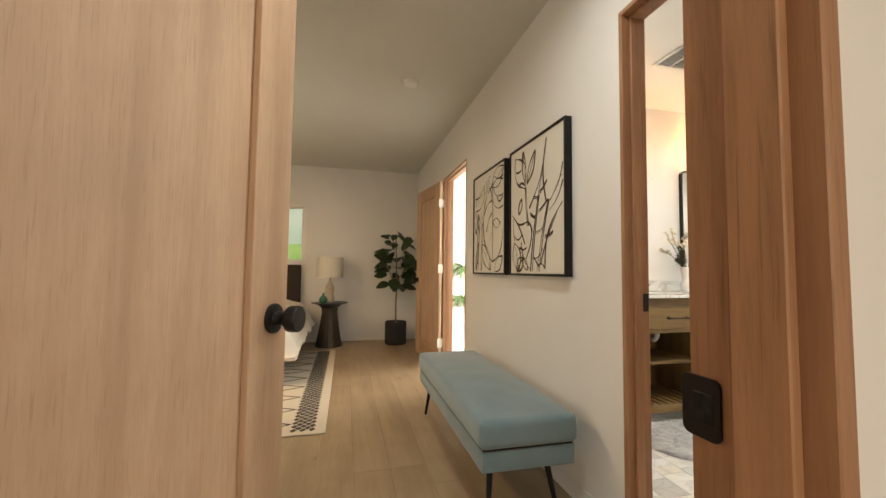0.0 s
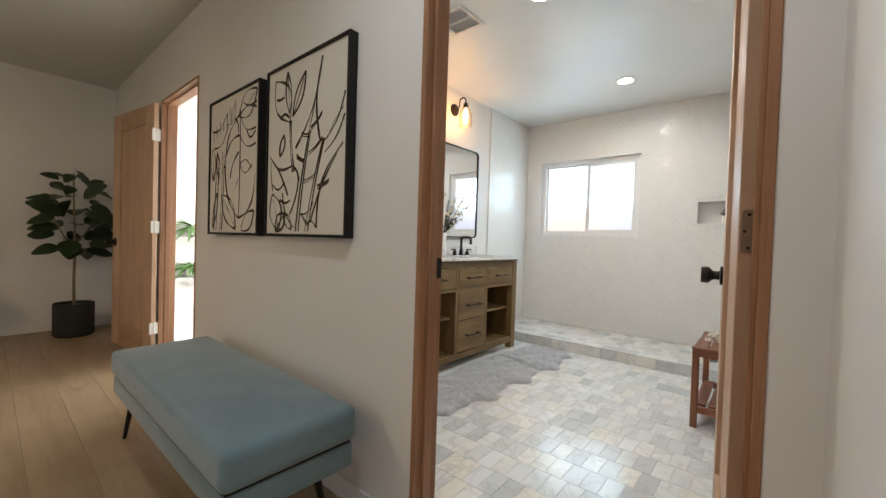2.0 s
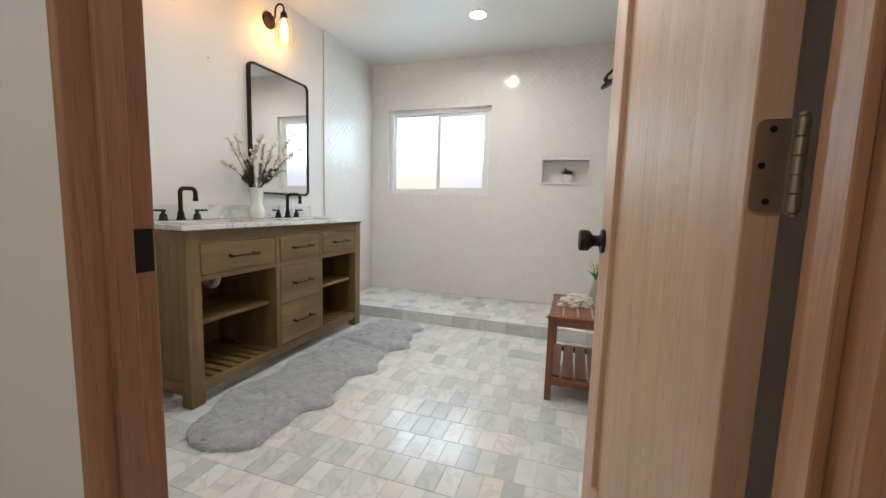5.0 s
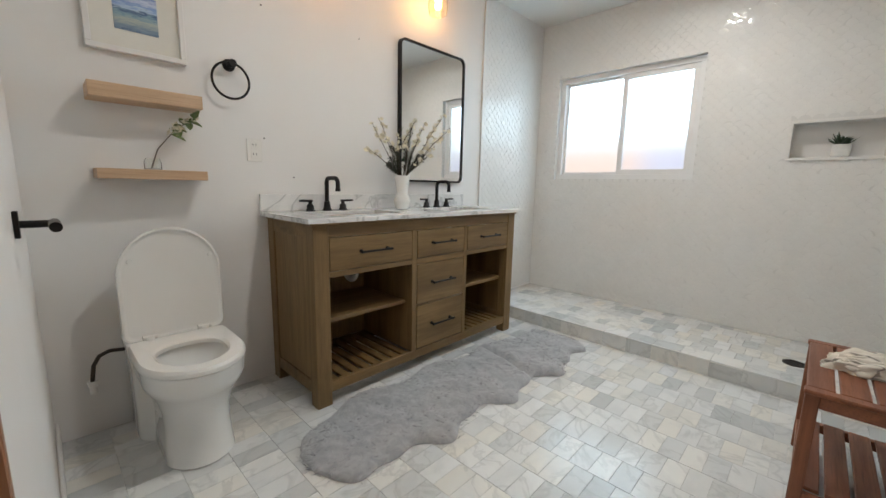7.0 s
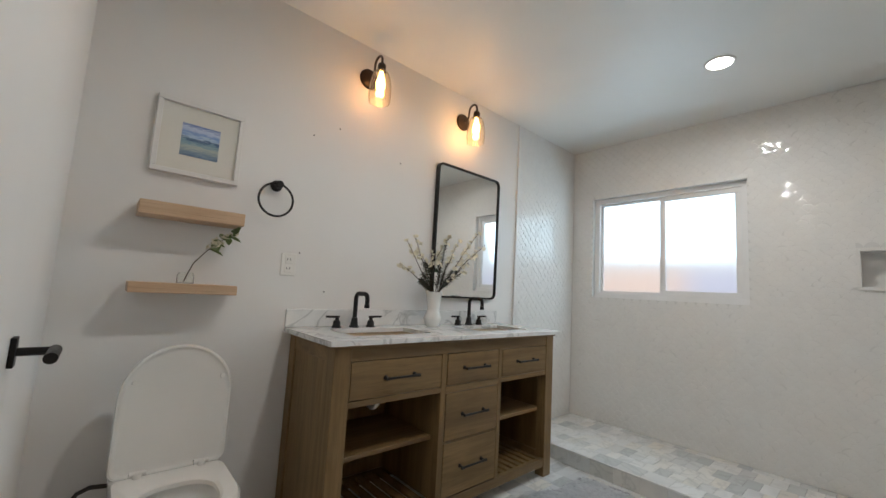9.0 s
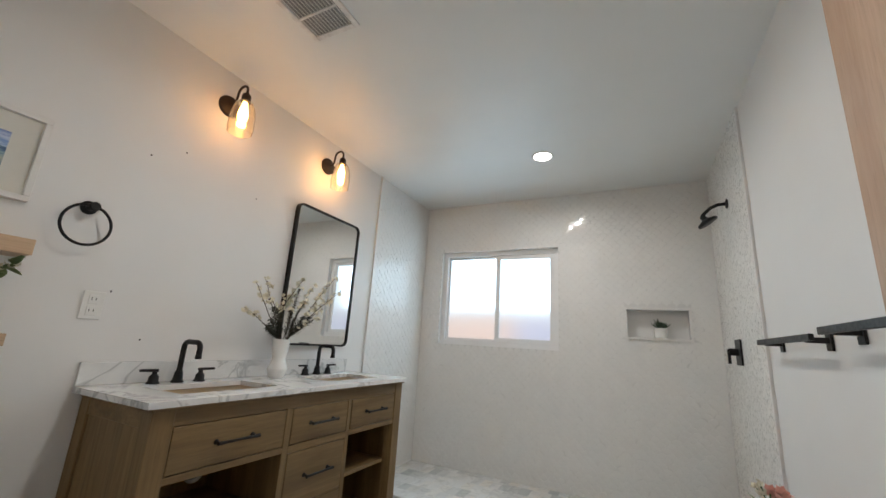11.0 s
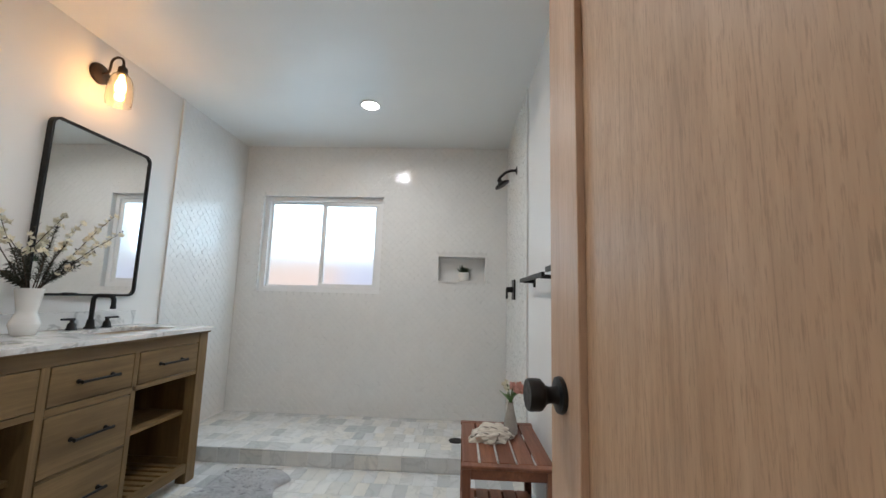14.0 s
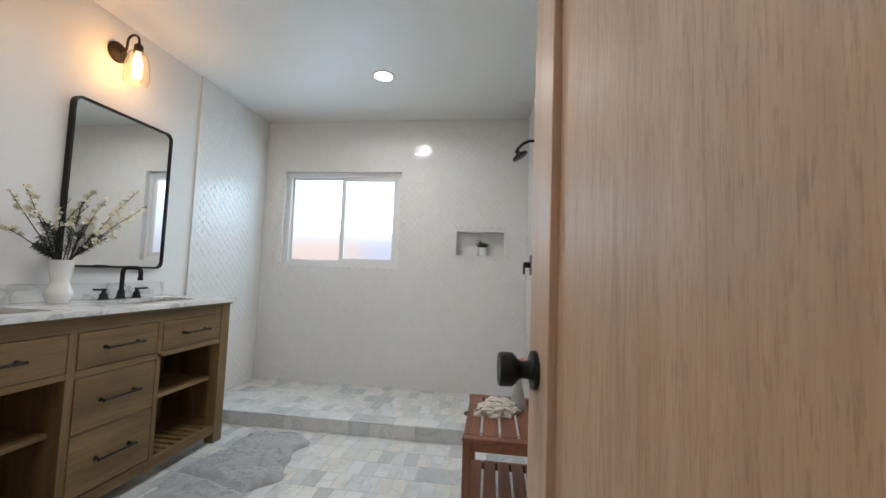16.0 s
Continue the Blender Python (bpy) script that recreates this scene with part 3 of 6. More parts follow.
for a, b, n in ((LX, 2.626, 8), (3.081, RX, 8), (2.66, 3.053, 7)):
    w = (b - a) / n
    for k in range(n):
        part("slat", box(a + (k + 0.18) * w, YF + 0.030, 0.094, a + (k + 0.82) * w, YB - 0.032, 0.110, 0.002), VANWOODV, van)


def drawer(x0, x1, z0, z1):
    g = 0.004
    d = part("drawer", join(box(x0 + g, YF + 0.003, z0 + g, x1 - g, YF + 0.022, z1 - g, 0.0015), box(x0 + 0.02, YF + 0.022, z0 + 0.02, x1 - 0.02, YF + 0.40, z1 - 0.02)), VANWOOD, van)
    cx, cz, w = (x0 + x1) / 2, (z0 + z1) / 2 + 0.002, 0.078
    part("handle", join(tube([(cx - w - 0.012, YF - 0.026, cz), (cx - w, YF - 0.026, cz), (cx, YF - 0.026, cz), (cx + w, YF - 0.026, cz), (cx + w + 0.012, YF - 0.026, cz)], [0.0075, 0.0062, 0.005, 0.0062, 0.0075], 12),
                        *[lathe([(0, 0), (0.010, 0), (0.0095, 0.004), (0.006, 0.007), (0.005, 0.028), (0.0075, 0.031), (0, 0.033)], (cx + s * w, YF + 0.003, cz), 14, Matrix.Rotation(radians(90), 4, "X")) for s in (-1, 1)]),
         BLACK, d, "matt black bar handle", True)


drawer(LX, 2.626, 0.643, 0.803)
drawer(2.660, 3.053, 0.643, 0.803)
drawer(3.081, RX, 0.643, 0.803)
drawer(2.660, 3.053, 0.378, 0.612)
drawer(2.660, 3.053, 0.116, 0.374)
for a in (0.612, 0.374):
    part("drawer_rail", box(2.660, YF + 0.004, a, 3.053, YF + 0.026, a + (0.031 if a > 0.5 else 0.004), 0.0005), VANWOOD, van)

# worktop with two basins let in from below
SINKS = ((2.19, 2.64, 2.47, 2.735), (3.00, 3.45, 2.47, 2.735))


def top_with_holes():
    xs = [2.02, *[v for s in SINKS for v in s[:2]], 3.620]
    bm = bmesh.new()
    z0, z1, y0, y1 = 0.8705, 0.892, 2.346, 2.8585
    ya, yb = SINKS[0][2], SINKS[0][3]
    rows = [y0, ya, yb, y1]
    grid = {(i, j, k): bm.verts.new((x, y, z)) for i, x in enumerate(xs) for j, y in enumerate(rows) for k, z in enumerate((z0, z1))}
    for i in range(5):
        for j in range(3):
            hole = j == 1 and i in (1, 3)
            if not hole:
                bm.faces.new([grid[i, j, 1], grid[i + 1, j, 1], grid[i + 1, j + 1, 1], grid[i, j + 1, 1]])
                bm.faces.new([grid[i, j, 0], grid[i, j + 1, 0], grid[i + 1, j + 1, 0], grid[i + 1, j, 0]])
            else:
                for a, b in (((i, j), (i + 1, j)), ((i + 1, j), (i + 1, j + 1)), ((i + 1, j + 1), (i, j + 1)), ((i, j + 1), (i, j))):
                    bm.faces.new([grid[*a, 0], grid[*b, 0], grid[*b, 1], grid[*a, 1]])
    for i in range(5):
        for j in (0, 3):
            bm.faces.new([grid[i, j, 0], grid[i + 1, j, 0], grid[i + 1, j, 1], grid[i, j, 1]])
    for j in range(3):
        for i in (0, 5):
            bm.faces.new([grid[i, j, 0], grid[i, j + 1, 0], grid[i, j + 1, 1], grid[i, j, 1]])
    sharp = [e for e in bm.edges if all(abs(v.co.z - z1) < 1e-6 for v in e.verts) and e.calc_face_angle(0) > 1]
    bmesh.ops.bevel(bm, geom=sharp, offset=0.004, segments=2, affect="EDGES")
    return bm


ctop = thing("countertop", "white marble countertop with grey veins and a backsplash", "countertop", at=(2.845, 2.62, 0.8705))
part("slab", top_with_holes(), TOPMARBLE, ctop)
part("backsplash", box(2.02, 2.8425, 0.8925, 3.57, 2.8585, 0.980, 0.002), TOPMARBLE, ctop)


def basin(x0, x1, y0, y1):
    bm = bmesh.new()
    prof = ((0.006, 0.8705), (-0.002, 0.85), (-0.010, 0.80), (-0.035, 0.745), (-0.09, 0.735))
    loops = []
    for off, z in prof:
        a, b, c, d = x0 - off, x1 + off, y0 - off, y1 + off
        r = 0.035
        loop = []
        for cx, cy, s in ((b - r, d - r, 0), (a + r, d - r, 90), (a + r, c + r, 180), (b - r, c + r, 270)):
            for k in range(5):
                an = radians(s + k * 22.5)
                loop.append(bm.verts.new((cx + r * math.cos(an), cy + r * math.sin(an), z)))
        loops.append(loop)
    for a, b in zip(loops, loops[1:]):
        for k in range(len(a)):
            j = (k + 1) % len(a)
            bm.faces.new((a[k], a[j], b[j], b[k]))
    bm.faces.new(loops[-1])
    cx, cy = (x0 + x1) / 2, (y0 + y1) / 2
    s = thing("sink_basin", "white porcelain undermount basin in the countertop", "sink", "sinks in the vanity", at=(cx, cy, 0.735))
    part("bowl", bm, PORCELAIN, s, "", True)
    part("drain", lathe([(0, 0.739), (0.022, 0.739), (0.022, 0.7355), (0.0, 0.7355)], (cx, cy, 0), 20), BLACK, s, "black drain stopper", True)
    part("drain_pipe", join(tube([(cx, cy, 0.735), (cx, cy, 0.60), *arc((cx, cy + 0.05, 0.57), 0.05, 180, 360, 10, (0, 1, 0), (0, 0, 1)), (cx, cy + 0.10, 0.62), (cx, 2.83, 0.62)], 0.019, 12),
                            lathe([(0, 0), (0.027, 0), (0.027, 0.03), (0, 0.03)], (cx, cy, 0.60), 16)), SEATPLASTIC, s, "white plastic drain trap", True)


for s in SINKS:
    basin(*s)


def faucet(cx):
    f = thing("faucet", "matt black widespread faucet with two lever handles", "faucet", "faucets on the vanity", at=(cx, 2.795, 0.893))
    y, z = 2.795, 0.8925
    part("base", lathe([(0, 0), (0.026, 0), (0.026, 0.005), (0.0205, 0.012), (0.0165, 0.04), (0.015, 0.05), (0, 0.05)], (cx, y, z), 24), BLACK, f, "", True)
    pts = [(cx, y, z + 0.045), (cx, y, z + 0.15), *arc((cx, y - 0.028, z + 0.15), 0.028, 0, 90, 6, (0, 1, 0), (0, 0, 1))[1:], *arc((cx, y - 0.088, z + 0.15), 0.028, 90, 180, 6, (0, 1, 0), (0, 0, 1)), (cx, y - 0.116, z + 0.12)]
    part("spout", join(tube(pts, 0.0115, 14), lathe([(0, 0), (0.0135, 0), (0.0135, 0.016), (0, 0.016)], (cx, y - 0.116, z + 0.108), 16)), BLACK, f, "", True)
    for s in (-1, 1):
        hx = cx + s * 0.10
        h = part("handle", lathe([(0, 0), (0.025, 0), (0.025, 0.004), (0.02, 0.01), (0.018, 0.03), (0.013, 0.036), (0.0095, 0.04), (0.0095, 0.05), (0, 0.05)], (hx, y, z), 20), BLACK, f, "", True)
        part("lever", tube([(hx - 0.012 * s, y, z + 0.054), (hx, y, z + 0.054), (hx + 0.062 * s, y - 0.006, z + 0.056)], [0.006, 0.0065, 0.0055], 10), BLACK, h, "", True)


faucet(2.362)
faucet(3.225)

# ---- flowers and leaves ----
STEM = plain("brown_twig", (0.06, 0.04, 0.025), 0.7)
GREENSTEM = plain("green_stem", (0.10, 0.17, 0.05), 0.5)
BLOSSOM = plain("cream_blossom", (0.75, 0.70, 0.55), 0.6)
PINK = plain("pale_pink_petal", (0.78, 0.40, 0.33), 0.55)
LEAF = plain("deep_green_leaf", (0.022, 0.042, 0.014), 0.35, 0, 0.35, 9)
SPRIGLEAF = plain("soft_green_leaf", (0.16, 0.22, 0.08), 0.5, 0, 0.3, 20)
FERN = plain("bright_fern_leaf", (0.09, 0.20, 0.05), 0.45, 0, 0.3, 12)
rng = random.Random(11)


def petal_ball(p, r, n, rg):
    """A small open flower of n cupped petals round p."""
    bm = bmesh.new()
    axis = Vector((rg.uniform(-1, 1), rg.uniform(-1, 0.3), rg.uniform(0.1, 1))).normalized()
    u = axis.orthogonal().normalized()
    v = axis.cross(u)
    for k in range(n):
        a = 2 * math.pi * k / n + rg.uniform(-0.2, 0.2)
        d = math.cos(a) * u + math.sin(a) * v
        s = axis.cross(d)
        p = Vector(p)
        pts = [p, p + r * 0.55 * d + r * 0.42 * s + axis * r * 0.25, p + r * d + axis * r * 0.5, p + r * 0.55 * d - r * 0.42 * s + axis * r * 0.25]
        bm.faces.new([bm.verts.new(q) for q in pts])
    return bm


def leaf_blade(p, d, up, length, width, droop=0.3, curl=0.15, n=5):
    """A pointed leaf from p along d, folded a little along its rib, as a strip of n spans."""
    bm = bmesh.new()
    p, d, up = Vector(p), Vector(d).normalized(), Vector(up)
    s = d.cross(up).normalized()
    up = s.cross(d).normalized()
    rows = []
    for k in range(n + 1):
        f = k / n
        c = p + d * length * f - up * droop * length * f * f
        w = width * math.sin(math.pi * min(0.97, 0.06 + 0.92 * f)) ** 0.8 * 0.5
        rows.append([bm.verts.new(c - s * w + up * curl * w), bm.verts.new(c), bm.verts.new(c + s * w + up * curl * w)])
    for a, b in zip(rows, rows[1:]):
        bm.faces.new((a[0], a[1], b[1], b[0]))
        bm.faces.new((a[1], a[2], b[2], b[1]))
    return bm


def many(parts):
    """Join many small bmeshes cheaply into one."""
    verts, faces = [], []
    for b in parts:
        base = len(verts)
        b.verts.index_update()
        verts += [v.co.copy() for v in b.verts]
        faces += [[v.index + base for v in f.verts] for f in b.faces]
        b.free()
    bm = bmesh.new()
    vs = [bm.verts.new(v) for v in verts]
    for f in faces:
        bm.faces.new([vs[i] for i in f])
    return bm


CERAMIC = plain("white_ceramic", (0.78, 0.77, 0.74), 0.22, 0, 0.04, 8)
vase = thing("vase", "white ceramic vase with blossoming twigs on the countertop", "vase", at=(2.858, 2.735, 0.8925))
part("vase_body", lathe([(0, 0), (0.038, 0), (0.041, 0.003), (0.046, 0.022), (0.0535, 0.046), (0.0525, 0.054), (0.041, 0.084), (0.0345, 0.098), (0.0355, 0.112), (0.043, 0.160), (0.050, 0.206), (0.0485, 0.208), (0.046, 0.203), (0.039, 0.150), (0.031, 0.104), (0, 0.09)], (2.853, 2.735, 0.8925), 44), CERAMIC, vase, "", True)
VLEAF = plain("dark_twig_leaf", (0.020, 0.026, 0.014), 0.5, 0, 0.3, 20)
MOUTH = Vector((2.853, 2.735, 1.03))


def twig(tx, tz, dy, leafy, bloom):
    """A twig from the vase to a tip: small dark leaves up to the share leafy of its length, blossoms from the share bloom on."""
    tip = Vector((tx + 0.9 * dy, 2.70 + dy, tz))
    out = Vector((tip.x - MOUTH.x, tip.y - MOUTH.y, 0))
    lip = MOUTH + Vector((out.x, out.y, 0)).normalized() * min(0.03, out.length * 0.3) + Vector((0, 0, 0.07))
    bend = Vector((rng.uniform(-1, 1), 0, 0.5 + rng.random())) * 0.018
    way = [MOUTH, lip] + [lip.lerp(tip, f) + bend * math.sin(math.pi * f) + Vector((rng.uniform(-1, 1), rng.uniform(-1, 1), rng.uniform(-1, 1))) * 0.004 for f in (0.2, 0.4, 0.6, 0.8)] + [tip]
    way = [Vector((p.x, min(p.y, 2.822), p.z)) for p in way]
    n = len(way) - 1

    def at(f):
        k = min(n - 1, int(f * n))
        return way[k].lerp(way[k + 1], f * n - k), (way[k + 1] - way[k]).normalized()

    length = sum((b - a).length for a, b in zip(way, way[1:]))
    wood_bits, leaves, blooms = [tube(way, [0.0026, 0.0026, 0.0024, 0.0022, 0.0019, 0.0015, 0.0010], 6)], [], []
    count = int(length * leafy / 0.0075)
    for k in range(count):
        f = 0.26 + (leafy - 0.26) * k / max(1, count)
        p, d = at(f)
        side = d.orthogonal().normalized()
        side.rotate(Matrix.Rotation(k * 1.9 + rng.uniform(-0.4, 0.4), 3, d))
        for w in (-1, 1):
            leaves.append(leaf_blade(p, side * w + d * 0.55, d, rng.uniform(0.016, 0.027), 0.0085, 0.15, 0.2, 2))
    f = bloom
    while f < 1.0:
        p, d = at(f)
        side = d.orthogonal().normalized()
        side.rotate(Matrix.Rotation(rng.uniform(0, 6.3), 3, d))
        q = p + side * rng.uniform(0.006, 0.014)
        q.y = min(q.y, 2.836)
        if rng.random() < 0.72:
            wood_bits.append(tube([p, q], [0.0012, 0.0010], 4))
            for m in range(rng.randint(1, 2)):
                blooms.append(petal_ball(q + side * 0.006 * m, rng.uniform(0.013, 0.021), 5, rng))
        else:
            wood_bits.append(tube([p, p.lerp(q, 0.6), q], [0.0012, 0.0030, 0.0010], 5))
        f += rng.uniform(0.010, 0.022) / length
    stick = part("twig", many(wood_bits), STEM, vase, "dark budding twig", True)
    if leaves:
        part("foliage", many(leaves), VLEAF, stick, "small dark leaves")
    if blooms:
        part("blossom", many(blooms), BLOSSOM, stick, "small cream blossoms")


for tx, tz, dy, leafy, bloom in ((2.645, 1.420, 0.0, 0.55, 0.62), (2.606, 1.378, -0.03, 0.45, 0.66), (2.557, 1.250, 0.02, 0.45, 0.70), (2.896, 1.400, 0.0, 0.97, 0.98), (3.183, 1.504, 0.0, 0.42, 0.45)):
    twig(tx, tz, dy, leafy, bloom)
for tx, tz, dy, leafy, bloom in ((3.242, 1.420, -0.05, 0.50, 0.60), (2.805, 1.385, 0.03, 0.55, 0.58), (3.061, 1.238, -0.06, 0.80, 0.85), (2.991, 1.193, -0.03, 0.60, 0.65), (2.683, 1.175, -0.03, 0.75, 1.0)):
    twig(tx, tz, dy, leafy, bloom)
for tx, tz, dy, leafy, bloom in ((3.010, 1.433, 0.03, 0.45, 0.55), (3.095, 1.300, -0.02, 0.55, 0.70), (2.720, 1.300, -0.05, 0.85, 0.9), (2.960, 1.330, -0.06, 0.75, 0.8), (2.770, 1.240, 0.03, 0.95, 1.0), (2.860, 1.270, -0.07, 0.9, 0.95)):
    twig(tx, tz, dy, leafy, bloom)


# ---- mirror, lamps and wall things ----
def rounded_rect(x0, x1, z0, z1, r, n=6):
    pts = []
    for cx, cz, s in ((x1 - r, z1 - r, 0), (x0 + r, z1 - r, 90), (x0 + r, z0 + r, 180), (x1 - r, z0 + r, 270)):
        for k in range(n + 1):
            a = radians(s + 90 * k / n)
            pts.append((cx + r * math.cos(a), cz + r * math.sin(a)))
    return pts


mir = thing("mirror", "tall rounded mirror in a thin black metal frame", "mirror", at=(3.245, 2.85, 1.07))
outer, inner = rounded_rect(2.914, 3.530, 1.066, 1.960, 0.045), rounded_rect(2.926, 3.518, 1.078, 1.948, 0.035)
bm = bmesh.new()
rings = [[bm.verts.new((x, y, z)) for x, z in pts] for pts, y in ((outer, 2.858), (outer, 2.829), (inner, 2.829), (inner, 2.842))]
for a, b in zip(rings, rings[1:]):
    for k in range(len(a)):
        j = (k + 1) % len(a)
        bm.faces.new((a[k], a[j], b[j], b[k]))
part("frame", bm, BLACK, mir)
bm = bmesh.new()
lo, up = [bm.verts.new((x, 2.838, z)) for x, z in inner], [bm.verts.new((x, 2.843, z)) for x, z in inner]
bm.faces.new(lo)
bm.faces.new(up[::-1])
for k in range(len(lo)):
    bm.faces.new((lo[k], up[k], up[(k + 1) % len(lo)], lo[(k + 1) % len(lo)]))
part("mirror_glass", bm, MIRROR, mir, "silvered mirror glass")

AMBER = glass("clear_shade_glass", (1.0, 0.94, 0.82), 0.12)
BULB = glow("warm_bulb_filament", (1.0, 0.55, 0.20), 16.0)


def sconce(sx):
    s = thing("wall_sconce", "bronze wall sconce with a glowing clear glass shade", "wall lamp", "sconces over the vanity", at=(sx, 2.858, 2.30))
    part("backplate", lathe([(0, 0), (0.058, 0), (0.058, 0.006), (0.054, 0.014), (0.040, 0.020), (0.014, 0.024), (0, 0.025)], (sx, 2.8585, 2.303), 36, Matrix.Rotation(radians(90), 4, "X")), BRONZE, s, "", True)
    pts = [(sx, 2.840, 2.303), (sx, 2.815, 2.306), (sx, 2.800, 2.318), (sx, 2.797, 2.345), (sx, 2.796, 2.362), *arc((sx, 2.759, 2.364), 0.037, 0, 180, 10, (0, 1, 0), (0, 0, 1)), (sx, 2.722, 2.345)]
    part("arm", tube(pts, 0.0065, 12), BRONZE, s, "", True)
    part("socket", lathe([(0, 0.052), (0.008, 0.052), (0.010, 0.042), (0.020, 0.038), (0.0225, 0.030), (0.0225, 0.006), (0.026, 0.003), (0.026, -0.004), (0, -0.004)], (sx, 2.722, 2.300), 28), BRONZE, s, "", True)
    part("shade", lathe([(0.027, 2.300), (0.040, 2.288), (0.052, 2.262), (0.059, 2.225), (0.062, 2.185), (0.0615, 2.145), (0.0575, 2.118), (0.0560, 2.118), (0.0600, 2.145), (0.0605, 2.185), (0.0575, 2.225), (0.0505, 2.261), (0.039, 2.286), (0.026, 2.298)], (sx, 2.722, 0), 40), AMBER, s, "clear glass bell shade", True).visible_shadow = False
    part("bulb", lathe([(0, 2.296), (0.012, 2.294), (0.013, 2.276), (0.021, 2.250), (0.026, 2.222), (0.023, 2.196), (0.012, 2.180), (0, 2.177)], (sx, 2.722, 0), 24), BULB, s, "glowing warm filament bulb", True).visible_shadow = False


sconce(2.365)
sconce(3.130)

out = thing("wall_outlet", "white duplex outlet plate on the wall", "outlet", at=(2.01, 2.858, 1.195))
part("cover_plate", box(1.973, 2.853, 1.140, 2.046, 2.8595, 1.250, 0.003), SEATPLASTIC, out)
for dz in (-0.022, 0.022):
    soc = part("socket", box(1.993, 2.8515, 1.195 + dz - 0.017, 2.026, 2.854, 1.195 + dz + 0.017, 0.001), SEATPLASTIC, out)
    for dx in (-0.007, 0.007):
        part("slot", box(2.0095 + dx - 0.0012, 2.851, 1.195 + dz - 0.002, 2.0095 + dx + 0.0012, 2.852, 1.195 + dz + 0.008), BLACK, soc)
# Screw holes drawn as black discs on the wall, for the shade inside.
holes = [lathe([(0, 0), (0.004, 0), (0.003, 0.002), (0, 0.002)], (x, 2.859, z), 10, Matrix.Rotation(radians(90), 4, "X")) for x, z in ((2.077, 1.875), (2.217, 1.955), (2.628, 1.87), (2.207, 1.069), (2.061, 1.257))]
for h in holes:
    tagged(solid("wall_anchor", h, BLACK, "small black disc for the shade in a screw hole", "wall anchor", "anchors in the wall"))

ring = thing("towel_ring", "matt black round towel ring on the wall", "towel ring", at=(1.916, 2.858, 1.565))
part("mount", lathe([(0, 0), (0.027, 0), (0.027, 0.006), (0.014, 0.012), (0.013, 0.05), (0.018, 0.056), (0.016, 0.062), (0, 0.062)], (1.916, 2.859, 1.567), 24, Matrix.Rotation(radians(90), 4, "X")), BLACK, ring, "", True)
part("hoop", tube(arc((1.908, 2.812, 1.492), 0.078, 90, 449, 40, (1, 0, 0), (0, 0, 1)), 0.0052, 10), BLACK, ring, "", True)

for z, lab in ((1.333, "light oak floating shelf on the white wall"), (1.042, "light oak floating shelf holding a small glass vase")):
    solid("floating_shelf", box(1.405, 2.72, z, 1.762, 2.8595, z + 0.038 + 0.014 * (z > 1.2), 0.0015), SHELFWOOD, lab, "shelf", "shelves over the toilet")

pic = thing("framed_picture", "small seascape print in a white frame with wide mat", "picture", at=(1.585, 2.855, 1.525))
for a, b, c, d in ((1.423, 1.745, 1.525, 1.545), (1.423, 1.745, 1.822, 1.842), (1.423, 1.443, 1.545, 1.822), (1.725, 1.745, 1.545, 1.822)):
    part("frame", box(a, 2.832, c, b, 2.8595, d, 0.002), TRIM, pic)
part("mat_board", box(1.443, 2.846, 1.545, 1.725, 2.850, 1.822), plain("cream_mat_board", (0.72, 0.70, 0.64), 0.8, 0, 0.01), pic, "cream mat board")
sea = Nodes("seascape_print", 0.6)
v = sea.coords(shift=False)
sep = sea.add("SeparateXYZ")
sea.link(v, sep.inputs[0])
wave = sea.math("ADD", sep.outputs[2], sea.math("MULTIPLY", sea.noise(sea.coords((1, 1, 5), shift=False), 18, 4, 0.6, 1.2), 0.07))
sea.color(sea.ramp(sea.math("DIVIDE", sea.math("SUBTRACT", wave, 0.115), 0.145), (0.0, (0.10, 0.16, 0.26)), (0.16, (0.20, 0.28, 0.36)), (0.32, (0.42, 0.46, 0.42)), (0.47, (0.20, 0.33, 0.42)), (0.56, (0.05, 0.10, 0.22)), (0.62, (0.45, 0.58, 0.72)), (0.75, (0.20, 0.32, 0.60)), (0.88, (0.55, 0.62, 0.75)), (1.0, (0.14, 0.22, 0.50))))
part("print", box(1.515, 2.8445, 1.612, 1.655, 2.8465, 1.750), sea.m, pic, "blue seascape print")

sv = thing("bud_vase", "small clear glass vase with a flowering green sprig", "vase", at=(1.585, 2.79, 1.080))
part("vase_body", lathe([(0, 0), (0.028, 0), (0.030, 0.004), (0.030, 0.03), (0.024, 0.045), (0.0225, 0.045), (0.028, 0.03), (0.027, 0.006), (0, 0.005)], (1.585, 2.79, 1.0805), 24), CLEAR, sv, "clear glass jar", True)
rng = random.Random(5)
stem = [Vector(p) for p in ((1.580, 2.79, 1.09), (1.606, 2.788, 1.165), (1.650, 2.785, 1.222), (1.698, 2.785, 1.268), (1.750, 2.785, 1.302))]
part("stem", tube(stem, [0.0022, 0.002, 0.0018, 0.0015, 0.001], 6), STEM, sv, "", True)
lv, bl = [], []
for k in range(34):
    f = rng.uniform(0.4, 1) * 3.99
    p = stem[int(f)].lerp(stem[int(f) + 1], f % 1)
    d = Vector((rng.uniform(-0.6, 1), rng.uniform(-1, 0.3), rng.uniform(-0.6, 1)))
    (lv if k % 2 else bl).append(leaf_blade(p, d, (0, 0.3, 1), rng.uniform(0.03, 0.055), 0.026) if k % 2 else petal_ball(p + d * 0.015, 0.018, 5, rng))
part("leaves", many(lv), SPRIGLEAF, sv)
part("blossoms", many(bl), BLOSSOM, sv)

